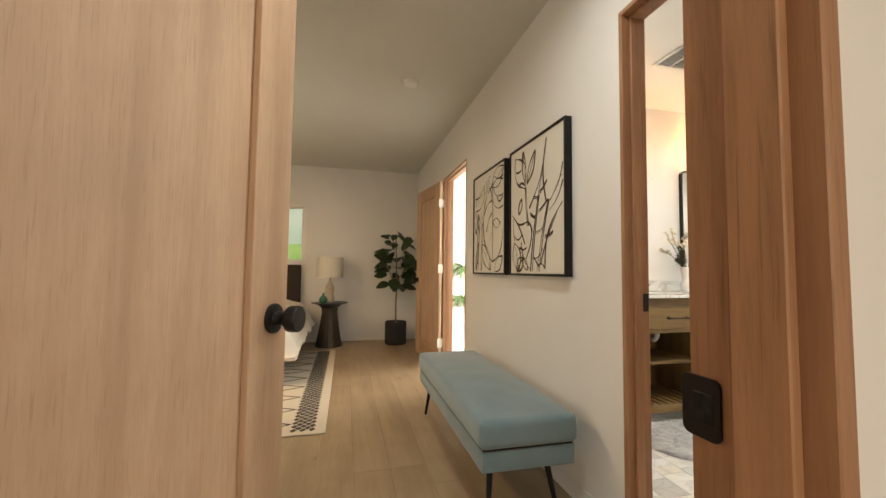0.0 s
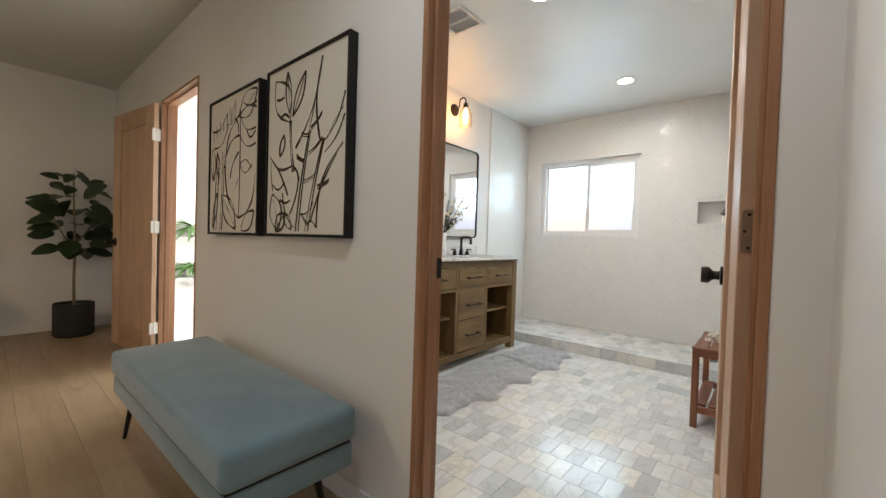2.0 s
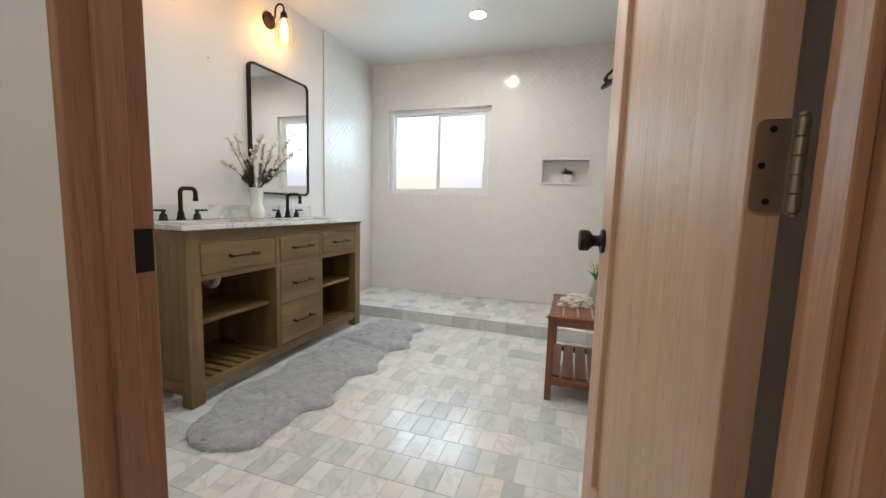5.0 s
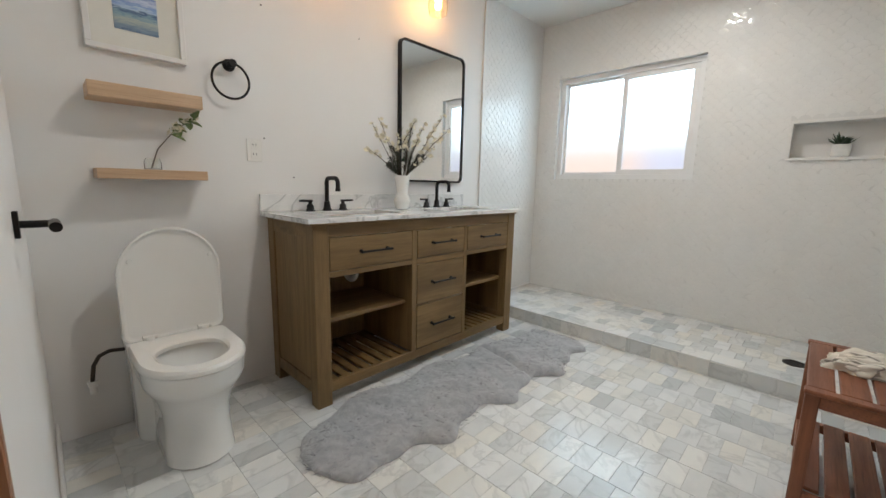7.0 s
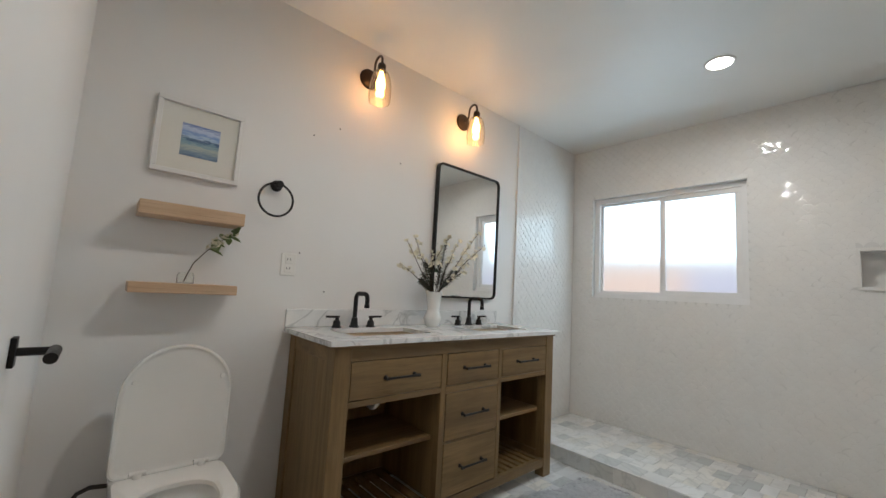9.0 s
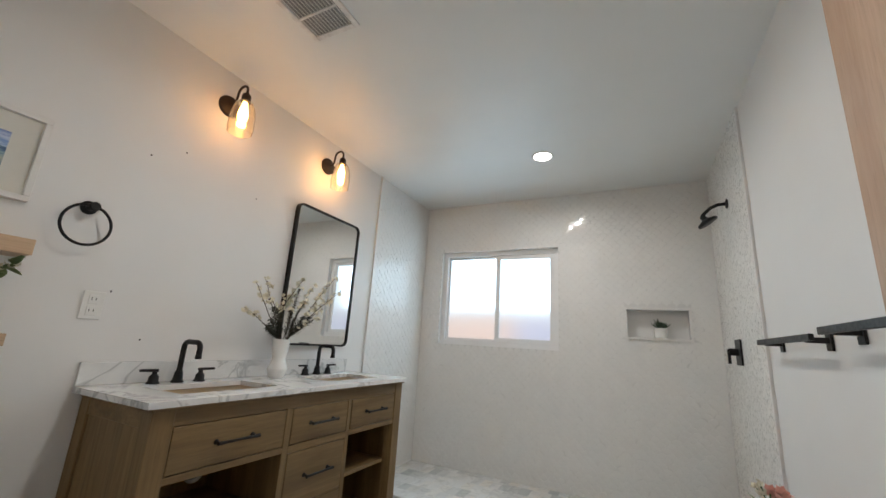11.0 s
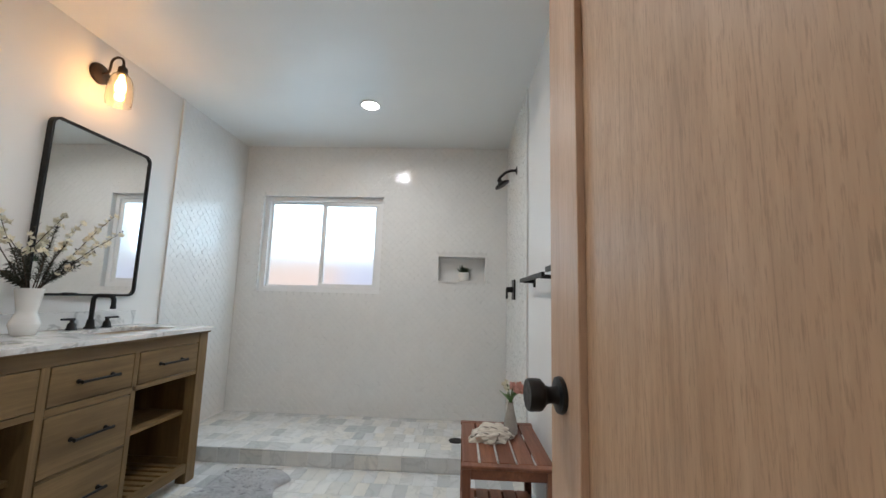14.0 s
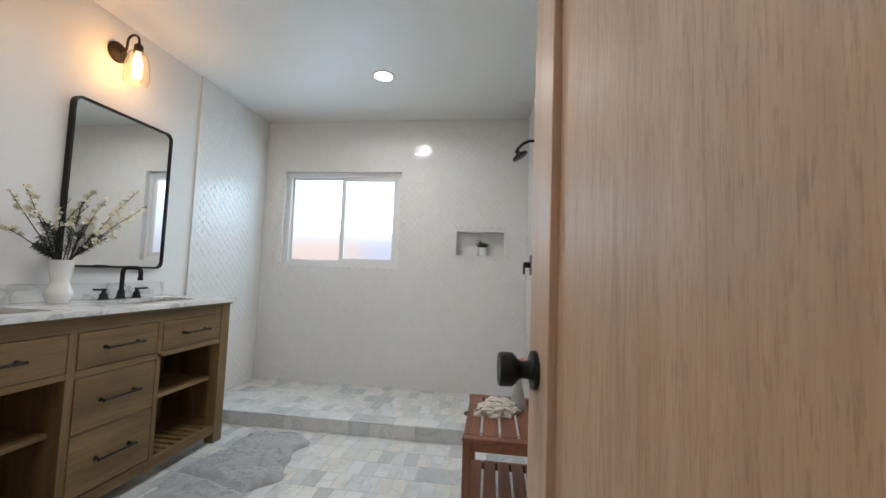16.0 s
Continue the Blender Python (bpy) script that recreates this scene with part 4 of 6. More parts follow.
# ---- toilet ----
toi = thing("toilet", "white one-piece toilet with its lid raised", "toilet", at=(1.588, 2.5, 0))
TXC = 1.588


def loft(sections, close_top=True, close_bottom=True):
    bm = bmesh.new()
    rings = [[bm.verts.new((x, y, z)) for x, y in pts] for pts, z in sections]
    for a, b in zip(rings, rings[1:]):
        for k in range(len(a)):
            j = (k + 1) % len(a)
            bm.faces.new((a[k], a[j], b[j], b[k]))
    if close_bottom:
        bm.faces.new(rings[0][::-1])
    if close_top:
        bm.faces.new(rings[-1])
    return bm


def dee(cx, y0, y1, w, nose, r=0.03, n=24):
    """A D-shaped outline: a half ellipse of depth nose in front at y0, straight sides, and a flat back at y1 with corners of radius r."""
    ym, h = y0 + nose, w / 2
    pts = [(cx + h * math.cos(math.pi + math.pi * k / n), ym + nose * math.sin(math.pi + math.pi * k / n)) for k in range(n + 1)]
    for sx, a0 in ((1, 0), (-1, 90)):
        pts += [(cx + sx * (h - r) + r * math.cos(radians(a0 + k * 18)), y1 - r + r * math.sin(radians(a0 + k * 18))) for k in range(6)]
    return pts


TXC = 1.594
part("bowl", loft([(dee(TXC, 2.326, 2.70, 0.226, 0.12), 0.0), (dee(TXC, 2.320, 2.70, 0.232, 0.12), 0.008), (dee(TXC, 2.330, 2.70, 0.222, 0.12), 0.06), (dee(TXC, 2.336, 2.70, 0.216, 0.12), 0.14), (dee(TXC, 2.330, 2.70, 0.226, 0.13), 0.20), (dee(TXC, 2.310, 2.70, 0.254, 0.15), 0.25),
                   (dee(TXC, 2.280, 2.70, 0.292, 0.17), 0.290), (dee(TXC, 2.258, 2.70, 0.318, 0.185), 0.315), (dee(TXC, 2.250, 2.70, 0.327, 0.19), 0.335), (dee(TXC, 2.248, 2.70, 0.330, 0.19), 0.385), (dee(TXC, 2.254, 2.695, 0.320, 0.19), 0.391),
                   (dee(TXC, 2.300, 2.585, 0.235, 0.14, 0.08), 0.391), (dee(TXC, 2.312, 2.573, 0.215, 0.13, 0.08), 0.365), (dee(TXC, 2.35, 2.53, 0.15, 0.09, 0.06), 0.28), (dee(TXC, 2.40, 2.49, 0.08, 0.045, 0.03), 0.235)]), PORCELAIN, toi, "glazed white bowl", True)
part("base", loft([(dee(TXC, 2.595, 2.853, 0.318, 0.10), 0.0), (dee(TXC, 2.590, 2.853, 0.320, 0.10), 0.008), (dee(TXC, 2.600, 2.853, 0.312, 0.10), 0.10), (dee(TXC, 2.610, 2.853, 0.318, 0.09), 0.30), (dee(TXC, 2.615, 2.853, 0.332, 0.08), 0.36), (dee(TXC, 2.615, 2.853, 0.336, 0.08), 0.400), (dee(TXC, 2.622, 2.848, 0.324, 0.08), 0.407)]), PORCELAIN, toi, "", True)
bm = bmesh.new()
so, si = dee(TXC, 2.238, 2.662, 0.340, 0.20, 0.04), dee(TXC, 2.302, 2.560, 0.222, 0.135, 0.085)
rg = [[bm.verts.new((x, y, z)) for x, y in pts] for pts, z in ((so, 0.3935), (so, 0.407), (dee(TXC, 2.246, 2.655, 0.326, 0.195, 0.035), 0.4165), (dee(TXC, 2.292, 2.570, 0.240, 0.145, 0.09), 0.4165), (si, 0.408), (si, 0.3935))]
for a, b in zip(rg, rg[1:] + rg[:1]):
    for k in range(len(a)):
        j = (k + 1) % len(a)
        bm.faces.new((a[k], a[j], b[j], b[k]))
part("seat", bm, SEATPLASTIC, toi, "white plastic seat ring", True)
lid_turn = Matrix.Translation((0, 2.668, 0.425)) @ Matrix.Rotation(radians(-91.5), 4, "X") @ Matrix.Translation((0, -2.668, -0.425))
bm = loft([(dee(TXC, 2.262, 2.668, 0.312, 0.165, 0.03), 0.433), (dee(TXC, 2.254, 2.672, 0.328, 0.172, 0.03), 0.430), (dee(TXC, 2.247, 2.676, 0.340, 0.178, 0.03), 0.421), (dee(TXC, 2.241, 2.680, 0.350, 0.182, 0.03), 0.421), (dee(TXC, 2.238, 2.682, 0.354, 0.184, 0.03), 0.426), (dee(TXC, 2.238, 2.682, 0.354, 0.184, 0.03), 0.436), (dee(TXC, 2.246, 2.676, 0.340, 0.178, 0.03), 0.443)])
bm.transform(lid_turn)
part("lid", bm, SEATPLASTIC, toi, "raised white plastic lid", True)
for s in (-1, 1):
    part("seat_hinge", join(lathe([(0, 0), (0.014, 0), (0.014, 0.018), (0.011, 0.022), (0, 0.022)], (TXC + s * 0.095, 2.648, 0.4075), 16), tube([(TXC + s * 0.070, 2.656, 0.427), (TXC + s * 0.118, 2.656, 0.427)], 0.009, 10)), SEATPLASTIC, toi, "", True)
    part("lid_bumper", lathe([(0, 0), (0.009, 0), (0.008, 0.006), (0, 0.007)], (TXC + s * 0.135, 2.655, 0.735), 12, Matrix.Rotation(radians(90), 4, "X")), SEATPLASTIC, toi, "small rubber bumper", True)
hose = thing("supply_hose", "dark braided water supply hose with a wall valve", "hose", at=(1.36, 2.85, 0.16))
part("hose", tube([(1.47, 2.80, 0.350), (1.425, 2.80, 0.352), (1.385, 2.80, 0.358), (1.352, 2.80, 0.345), (1.332, 2.80, 0.310), (1.326, 2.80, 0.268), (1.324, 2.80, 0.245)], 0.0075, 10), plain("dark_braid", (0.06, 0.05, 0.045), 0.5, 0.5), hose, "", True)
part("valve", join(lathe([(0, 0), (0.012, 0), (0.012, 0.03), (0.016, 0.034), (0.016, 0.05), (0, 0.05)], (1.324, 2.80, 0.198), 16), tube([(1.324, 2.80, 0.215), (1.324, 2.8595, 0.215)], 0.008, 10)), WHITEMETAL, hose, "", True)
tp = thing("paper_holder", "matt black toilet paper holder without a roll", "paper holder", at=(1.204, 2.15, 0.932))
part("wall_plate", box(1.2035, 2.133, 0.901, 1.213, 2.167, 0.963, 0.001), BLACK, tp)
part("arm", tube([(1.212, 2.15, 0.932), (1.271, 2.15, 0.932), (1.2715, 2.145, 0.932)], 0.009, 12), BLACK, tp, "", True)
part("bar", tube([(1.271, 2.16, 0.932), (1.271, 2.045, 0.932)], 0.0115, 18), BLACK, tp, "", True)

# ---- fur rug ----
FUR = Nodes("grey_faux_fur", 0.9)
v = FUR.coords(shift=False)
FUR.color(FUR.ramp(FUR.noise(v, 22, 5, 0.65, 0.8), (0.25, (0.285, 0.295, 0.31)), (0.5, (0.37, 0.375, 0.39)), (0.8, (0.48, 0.485, 0.50))))
FUR.bump(FUR.noise(FUR.coords((1.0, 0.35, 1.0), shift=False), 110, 4, 0.7, 0.5), 0.35, 0.003)
FUR.b.inputs["Sheen Weight"].default_value = 0.3
rng = random.Random(3)


def rug_half(f):
    """How far the pelt reaches to the front (south) and back (north) of its middle line, along its length f from 0 to 1."""
    end = math.sqrt(max(0.0, 1 - abs(2 * f - 1) ** 7))
    front = 0.245 + 0.040 * math.sin(f * 27.0 + 0.6) + 0.018 * math.sin(f * 55)
    back = 0.245 + 0.034 * math.sin(f * 25.0 + 2.4)
    return end * front, end * back


rug = thing("fur_rug", "grey faux fur rug with scalloped edges on the tiles", "rug", at=(2.79, 2.05, 0))
RX0, RX1 = 1.845, 3.735
bm = bmesh.new()
NU, NV = 150, 44
rows = []
for i in range(NU + 1):
    f = i / NU
    fr, bk = rug_half(min(max(f, 0.004), 0.996))
    mid = 2.07 - 0.035 * f + 0.02 * math.sin(f * 5)
    row = []
    for j in range(NV + 1):
        g = j / NV * 2 - 1
        x, y = RX0 + (RX1 - RX0) * f, mid + (g * fr if g < 0 else g * bk)
        edge = min(1.0, (1 - abs(g)) * 5, f * 22, (1 - f) * 22)
        seam = 1 - 0.75 * math.exp(-((f - 0.665 - 0.03 * g) / 0.010) ** 2)
        h = 0.034 * max(0.0, edge) ** 0.5 * seam
        h *= 0.9 + 0.28 * noise.noise(Vector((x * 9, y * 9, 1))) + 0.12 * noise.noise(Vector((x * 31, y * 24, 4)))
        row.append(bm.verts.new((x, y, 0.004 + max(0.0, h))))
    rows.append(row)
for a, b in zip(rows, rows[1:]):
    for j in range(NV):
        bm.faces.new((a[j], b[j], b[j + 1], a[j + 1]))
tops = [v.co.copy() for r in rows for v in r]
part("pelt", bm, FUR.m, rug, "", True)
tv, tf = [], []
for k in range(3500):
    p = tops[rng.randrange(len(tops))] + Vector((rng.uniform(-0.007, 0.007), rng.uniform(-0.007, 0.007), 0.0))
    sway = noise.noise_vector(Vector((p.x * 7, p.y * 7, 0.5)))
    d = Vector((sway.x * 2.2 + rng.gauss(0, 0.3), sway.y * 2.2 + rng.gauss(0, 0.3), 0.08)).normalized()
    s = d.cross(Vector((rng.uniform(-1, 1), rng.uniform(-1, 1), 0.3))).normalized() * 0.0016
    h = rng.uniform(0.014, 0.026)
    b = len(tv)
    q = p + d * h
    q.z = max(q.z, 0.002)
    tv += [p - s, p + s, q]
    tf.append((b, b + 1, b + 2))
me = bpy.data.meshes.new("fur_pile")
me.from_pydata([tuple(c - Vector((2.79, 2.05, 0))) for c in tv], [], tf)
me.materials.append(FUR.m)
tufts = tagged(new("fur_pile", me), "soft grey fur tufts", kind="stuff")
tufts.parent = rug

# ---- teak stool ----
st = thing("shower_stool", "reddish teak stool with slatted seat and lower shelf", "stool", at=(3.09, 0.60, 0))
A0, A1, B0, B1, ZT = 2.805, 3.375, 0.415, 0.782, 0.462
for lx in (A0, A1 - 0.034):
    for ly in (B0, B1 - 0.034):
        part("leg", box(lx, ly, 0, lx + 0.034, ly + 0.034, ZT - 0.012, 0.003), TEAKV, st)
for z0, z1 in ((ZT - 0.052, ZT - 0.008), (0.088, 0.124)):
    for ly in (B0 + 0.004, B1 - 0.028):
        part("side_rail", box(A0 + 0.034, ly, z0, A1 - 0.034, ly + 0.024, z1, 0.002), TEAK, st)
    for lx in (A0 + 0.002, A1 - 0.026):
        part("end_rail", box(lx, B0 + 0.034, z0, lx + 0.024, B1 - 0.034, z1, 0.002), TEAK, st)
part("seat_border", box(A0 - 0.004, B0 - 0.004, ZT - 0.014, A0 + 0.036, B1 + 0.004, ZT, 0.003), TEAK, st)
part("seat_border", box(A1 - 0.036, B0 - 0.004, ZT - 0.014, A1 + 0.004, B1 + 0.004, ZT, 0.003), TEAK, st)
w = (B1 - B0 + 0.008) / 5
for k in range(5):
    part("seat_slat", box(A0 + 0.037, B0 - 0.004 + k * w + 0.005, ZT - 0.014, A1 - 0.037, B0 - 0.004 + (k + 1) * w - 0.005, ZT, 0.003), TEAK, st)
    part("shelf_slat", box(A0 + 0.028, B0 + 0.02 + k * (w - 0.006), 0.124, A1 - 0.028, B0 + 0.02 + (k + 1) * (w - 0.006) - 0.012, 0.137, 0.002), TEAK, st)

# crumpled cloth on the stool
CLOTH = Nodes("cream_patterned_cloth", 0.9)
v = CLOTH.coords(shift=False)
wv = CLOTH.add("TexWave", Scale=7.0, Distortion=6.0, Detail=2.0)
CLOTH.link(v, wv.inputs["Vector"])
CLOTH.color(CLOTH.mix(CLOTH.ramp(wv.outputs["Fac"], (0.02, (0.75,) * 3), (0.07, (0,) * 3)), (0.68, 0.63, 0.55), (0.16, 0.14, 0.12)))
CLOTH.bump(CLOTH.noise(v, 300, 2), 0.4, 0.001)
bm = bmesh.new()
bmesh.ops.create_icosphere(bm, subdivisions=5, radius=1)
for p in bm.verts:
    n = p.co.normalized()
    fold = 1 + 0.26 * noise.noise(n * 1.7) + 0.40 * abs(noise.noise(Vector((n.x * 4.2, n.y * 1.6, n.z * 3.0)) + Vector((3, 1, 2)))) + 0.04 * noise.noise(n * 9)
    p.co = Vector((n.x * 0.060 * fold, n.y * 0.088 * fold, max(-0.012, n.z * 0.046 * fold)))
bm.transform(pose(3.11, 0.645, ZT + 0.0125, 0, 0, 20))
solid("crumpled_cloth", bm, CLOTH.m, "crumpled cream patterned cloth lying on the stool", "towel", smooth=True)

fv = thing("flower_vase", "slim grey vase with pale pink flowers on the stool", "vase", at=(3.19, 0.545, ZT))
part("vase_body", lathe([(0, 0), (0.030, 0), (0.035, 0.005), (0.0355, 0.03), (0.029, 0.07), (0.018, 0.115), (0.0135, 0.140), (0.0145, 0.150), (0.0125, 0.150), (0.011, 0.138), (0, 0.12)], (3.19, 0.545, ZT + 0.0003), 32), plain("grey_stoneware", (0.36, 0.335, 0.30), 0.55), fv, "", True)
rng = random.Random(21)
for k in range(9):
    pink = k % 3 != 0
    side = (-0.048 + 0.013 * (k % 4)) if pink else (0.018 + 0.008 * (k % 2))
    top = Vector((3.19 + rng.uniform(-0.03, 0.03), 0.545 + side + rng.uniform(-0.008, 0.008), ZT + (rng.uniform(0.205, 0.245) if pink else rng.uniform(0.215, 0.268))))
    mid = Vector((3.19, 0.545 + side * 0.3, ZT + 0.185))
    stalk = part("stem", tube([(3.19, 0.545, ZT + 0.125), mid, top], [0.0022, 0.002, 0.0015], 6), GREENSTEM, fv, "", True)
    if pink:
        part("flower", many([petal_ball(top + Vector((rng.gauss(0, 0.006), rng.gauss(0, 0.006), -0.006 * m)), rng.uniform(0.015, 0.024), 6, rng) for m in range(3)]), PINK, stalk, "pale pink flower")
    else:
        part("flower", many([petal_ball(mid.lerp(top, 0.45 + 0.18 * m) + Vector((rng.gauss(0, 0.006), rng.gauss(0, 0.006), 0)), rng.uniform(0.008, 0.013), 5, rng) for m in range(4)]), BLOSSOM, stalk, "small white blossoms")
for k in range(12):
    a = k * 2.4
    d = Vector((math.cos(a), math.sin(a) * 0.8, rng.uniform(0.9, 2.6)))
    part("leaf", leaf_blade((3.19, 0.545, ZT + 0.145), d, (0, 0, 1), rng.uniform(0.055, 0.085), 0.013, 0.35), FERN, fv, "", True)

# ---- shower ----
solid("shower_trim", box(3.768, NY - 0.014, 0, 3.782, NY - 0.0005, ZB, 0.001), TRIM, "white edge trim beside the shower tiles", "trim", kind=S)
solid("shower_trim", box(3.612, SY + 0.0005, 0, 3.624, SY + 0.013, ZB, 0.001), TRIM, "white edge trim beside the shower tiles", "trim", kind=S)
solid("wall_bath_south_tile", box(3.625, SY + 0.0005, 0.0, EX - 0.001, SY + 0.011, ZB), plain("matt_white_tile", (0.74, 0.73, 0.70), 0.3), "smooth white tiled shower wall", "wall", kind=S)
arm = thing("shower_fixture", "matt black shower head on a bent wall arm", "shower head", at=(4.05, SY + 0.011, 2.09))
part("flange", lathe([(0, 0), (0.030, 0), (0.030, 0.005), (0.015, 0.010), (0, 0.010)], (4.05, SY + 0.0115, 2.09), 24, Matrix.Rotation(radians(-90), 4, "X")), BLACK, arm, "", True)
part("arm", tube([(4.05, SY + 0.012, 2.09), (4.05, SY + 0.06, 2.088), (4.05, SY + 0.10, 2.07), (4.05, SY + 0.135, 2.035), (4.05, SY + 0.15, 2.015)], 0.0105, 12), BLACK, arm, "", True)
part("head", lathe([(0, 0), (0.016, 0), (0.017, 0.02), (0.024, 0.028), (0.055, 0.040), (0.060, 0.046), (0.060, 0.056), (0.056, 0.058), (0, 0.058)], (4.05, SY + 0.148, 2.018), 32, Matrix.Rotation(radians(180 - 32), 4, "X")), BLACK, arm, "", True)
val = thing("shower_valve", "matt black shower valve with a square plate", "shower valve", at=(4.16, SY + 0.011, 1.19))
part("plate", box(4.09, SY + 0.0115, 1.115, 4.23, SY + 0.022, 1.265, 0.004, 2), BLACK, val)
part("stem", lathe([(0, 0), (0.022, 0), (0.020, 0.045), (0, 0.045)], (4.16, SY + 0.021, 1.19), 20, Matrix.Rotation(radians(-90), 4, "X")), BLACK, val, "", True)
part("lever", box(4.146, SY + 0.060, 1.120, 4.174, SY + 0.074, 1.205, 0.003), BLACK, val)
for a, b, z in ((2.86, 3.47, 1.222), (2.18, 2.79, 1.237)):
    tb = thing("towel_bar", "flat matt black towel bar on two posts", "towel bar", "towel bars on the wall", at=((a + b) / 2, SY, z))
    part("bar", box(a, SY + 0.062, z - 0.008, b, SY + 0.076, z + 0.014, 0.002), BLACK, tb)
    for px in (a + 0.07, b - 0.07):
        part("post", join(box(px - 0.012, SY + 0.001, z - 0.012, px + 0.012, SY + 0.064, z + 0.006, 0.002), box(px - 0.022, SY + 0.0005, z - 0.035, px + 0.022, SY + 0.008, z + 0.020, 0.002)), BLACK, tb)
dr = thing("shower_drain", "round dark shower floor drain", "drain", at=(4.17, 0.81, 0.08))
part("ring", lathe([(0.040, 0.0805), (0.055, 0.0805), (0.055, 0.0835), (0.042, 0.0835), (0.040, 0.0805)], (4.17, 0.81, 0), 28), BLACK, dr, "", True)
part("grate", join(lathe([(0, 0.0803), (0.041, 0.0803), (0.041, 0.0813), (0, 0.0813)], (4.17, 0.81, 0), 24), *[box(4.17 - 0.036, 0.81 + k * 0.012 - 0.002, 0.0812, 4.17 + 0.036, 0.81 + k * 0.012 + 0.002, 0.083) for k in range(-2, 3)]), BLACK, dr)

niche = thing("shower_niche", "white framed recessed niche in the tiled wall", "niche", kind=S, at=(EX, 0.8, 1.27))
for a, b, c, d in ((0.570, 1.024, 1.252, 1.270), (0.570, 1.024, 1.482, 1.500), (0.570, 0.588, 1.270, 1.482), (1.006, 1.024, 1.270, 1.482)):
    part("niche_trim", box(EX - 0.011, a, c, EX + 0.002, b, d, 0.001), TRIM, niche)
part("niche_back", box(EX + 0.090, 0.580, 1.262, EX + 0.098, 1.014, 1.490), TILEWHITE, niche)
pot = thing("potted_succulent", "small spiky succulent in a white pot in the niche", "plant", at=(EX + 0.045, 0.775, 1.270))
part("pot", lathe([(0, 0), (0.038, 0), (0.044, 0.006), (0.046, 0.04), (0.044, 0.075), (0.041, 0.077), (0.039, 0.066), (0, 0.064)], (EX + 0.045, 0.775, 1.2703), 24), CERAMIC, pot, "", True)
rng = random.Random(8)
part("leaves", many([leaf_blade((EX + 0.045, 0.775, 1.336), (math.cos(k * 2.4) * (0.2 + k * 0.045), math.sin(k * 2.4) * (0.2 + k * 0.045), 1), (math.cos(k * 2.4), math.sin(k * 2.4), 0.2), rng.uniform(0.06, 0.09), 0.020, -0.1, 0.5, 4) for k in range(30)]), plain("succulent_green", (0.05, 0.085, 0.05), 0.5), pot)

# ---- ceiling fittings ----
DISC = glow("downlight_diffuser", (1.0, 0.98, 0.95), 26.0)
# The two bedroom fixtures are unseen, added to carry the bedroom lamps.
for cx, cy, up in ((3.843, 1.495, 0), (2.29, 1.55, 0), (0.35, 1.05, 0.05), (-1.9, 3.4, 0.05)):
    dl = thing("downlight", "round white recessed downlight, switched on; the bedroom pair is added", "ceiling light", "recessed downlights", at=(cx, cy, 2.49 + up))
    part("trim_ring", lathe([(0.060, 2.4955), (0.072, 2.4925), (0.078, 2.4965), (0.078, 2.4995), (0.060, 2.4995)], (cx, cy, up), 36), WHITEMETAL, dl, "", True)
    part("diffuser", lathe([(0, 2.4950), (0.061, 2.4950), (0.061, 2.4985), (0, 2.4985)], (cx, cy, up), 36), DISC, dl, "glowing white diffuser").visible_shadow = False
vent = thing("ceiling_vent", "white louvred ceiling air vent", "vent", at=(2.215, 2.115, 2.49))
V0, V1, U0, U1 = 2.085, 2.345, 1.985, 2.245
for a, b, c, d in ((V0, V1, U0, U0 + 0.025), (V0, V1, U1 - 0.025, U1), (V0, V0 + 0.025, U0 + 0.025, U1 - 0.025), (V1 - 0.025, V1, U0 + 0.025, U1 - 0.025)):
    part("frame", box(a, c, 2.489, b, d, 2.4995, 0.002), WHITEMETAL, vent)
part("backing", box(V0 + 0.02, U0 + 0.02, 2.4975, V1 - 0.02, U1 - 0.02, 2.4995), plain("vent_shadow_grey", (0.40, 0.40, 0.39), 0.8), vent)
part("mullion", box((V0 + V1) / 2 - 0.005, U0 + 0.025, 2.4885, (V0 + V1) / 2 + 0.005, U1 - 0.025, 2.496), WHITEMETAL, vent)
for k in range(12):
    y = U0 + 0.034 + k * 0.0175
    b = box(V0 + 0.022, -0.007, -0.001, V1 - 0.022, 0.007, 0.001)
    b.transform(Matrix.Translation((0, y, 2.493)) @ Matrix.Rotation(radians(35), 4, "X"))
    part("louvre", b, WHITEMETAL, vent)
sd = thing("smoke_detector", "round white smoke detector on the bedroom ceiling", "smoke detector", at=(0.51, 3.04, 2.52))
part("body", lathe([(0, 2.515), (0.038, 2.516), (0.055, 2.522), (0.062, 2.535), (0.064, 2.5495), (0, 2.5495)], (0.51, 3.04, 0), 32), SEATPLASTIC, sd, "", True)
part("grille", lathe([(0.026, 2.5165), (0.034, 2.5135), (0.036, 2.516)], (0.51, 3.04, 0), 28), WHITEMETAL, sd, "", True)

# ---- the bedroom ----
VELVET = Nodes("dusty_blue_velvet", 0.75)
v = VELVET.coords(shift=False)
VELVET.color(VELVET.ramp(VELVET.noise(v, 5, 4), (0.3, (0.130, 0.212, 0.252)), (0.7, (0.180, 0.275, 0.318))))
VELVET.bump(VELVET.noise(v, 420, 2), 0.25, 0.0008)
VELVET.b.inputs["Sheen Weight"].default_value = 0.55
VELVET.b.inputs["Sheen Roughness"].default_value = 0.4
bench = thing("storage_bench", "dusty blue velvet storage bench on black tapered legs", "bench", at=(0.79, 2.23, 0))
b = box(0.585, 1.545, 0.322, 1.028, 2.918, 0.440, 0.032, 5)
bmesh.ops.subdivide_edges(b, edges=[e for e in b.edges if e.calc_length() > 0.2], cuts=10, use_grid_fill=True)
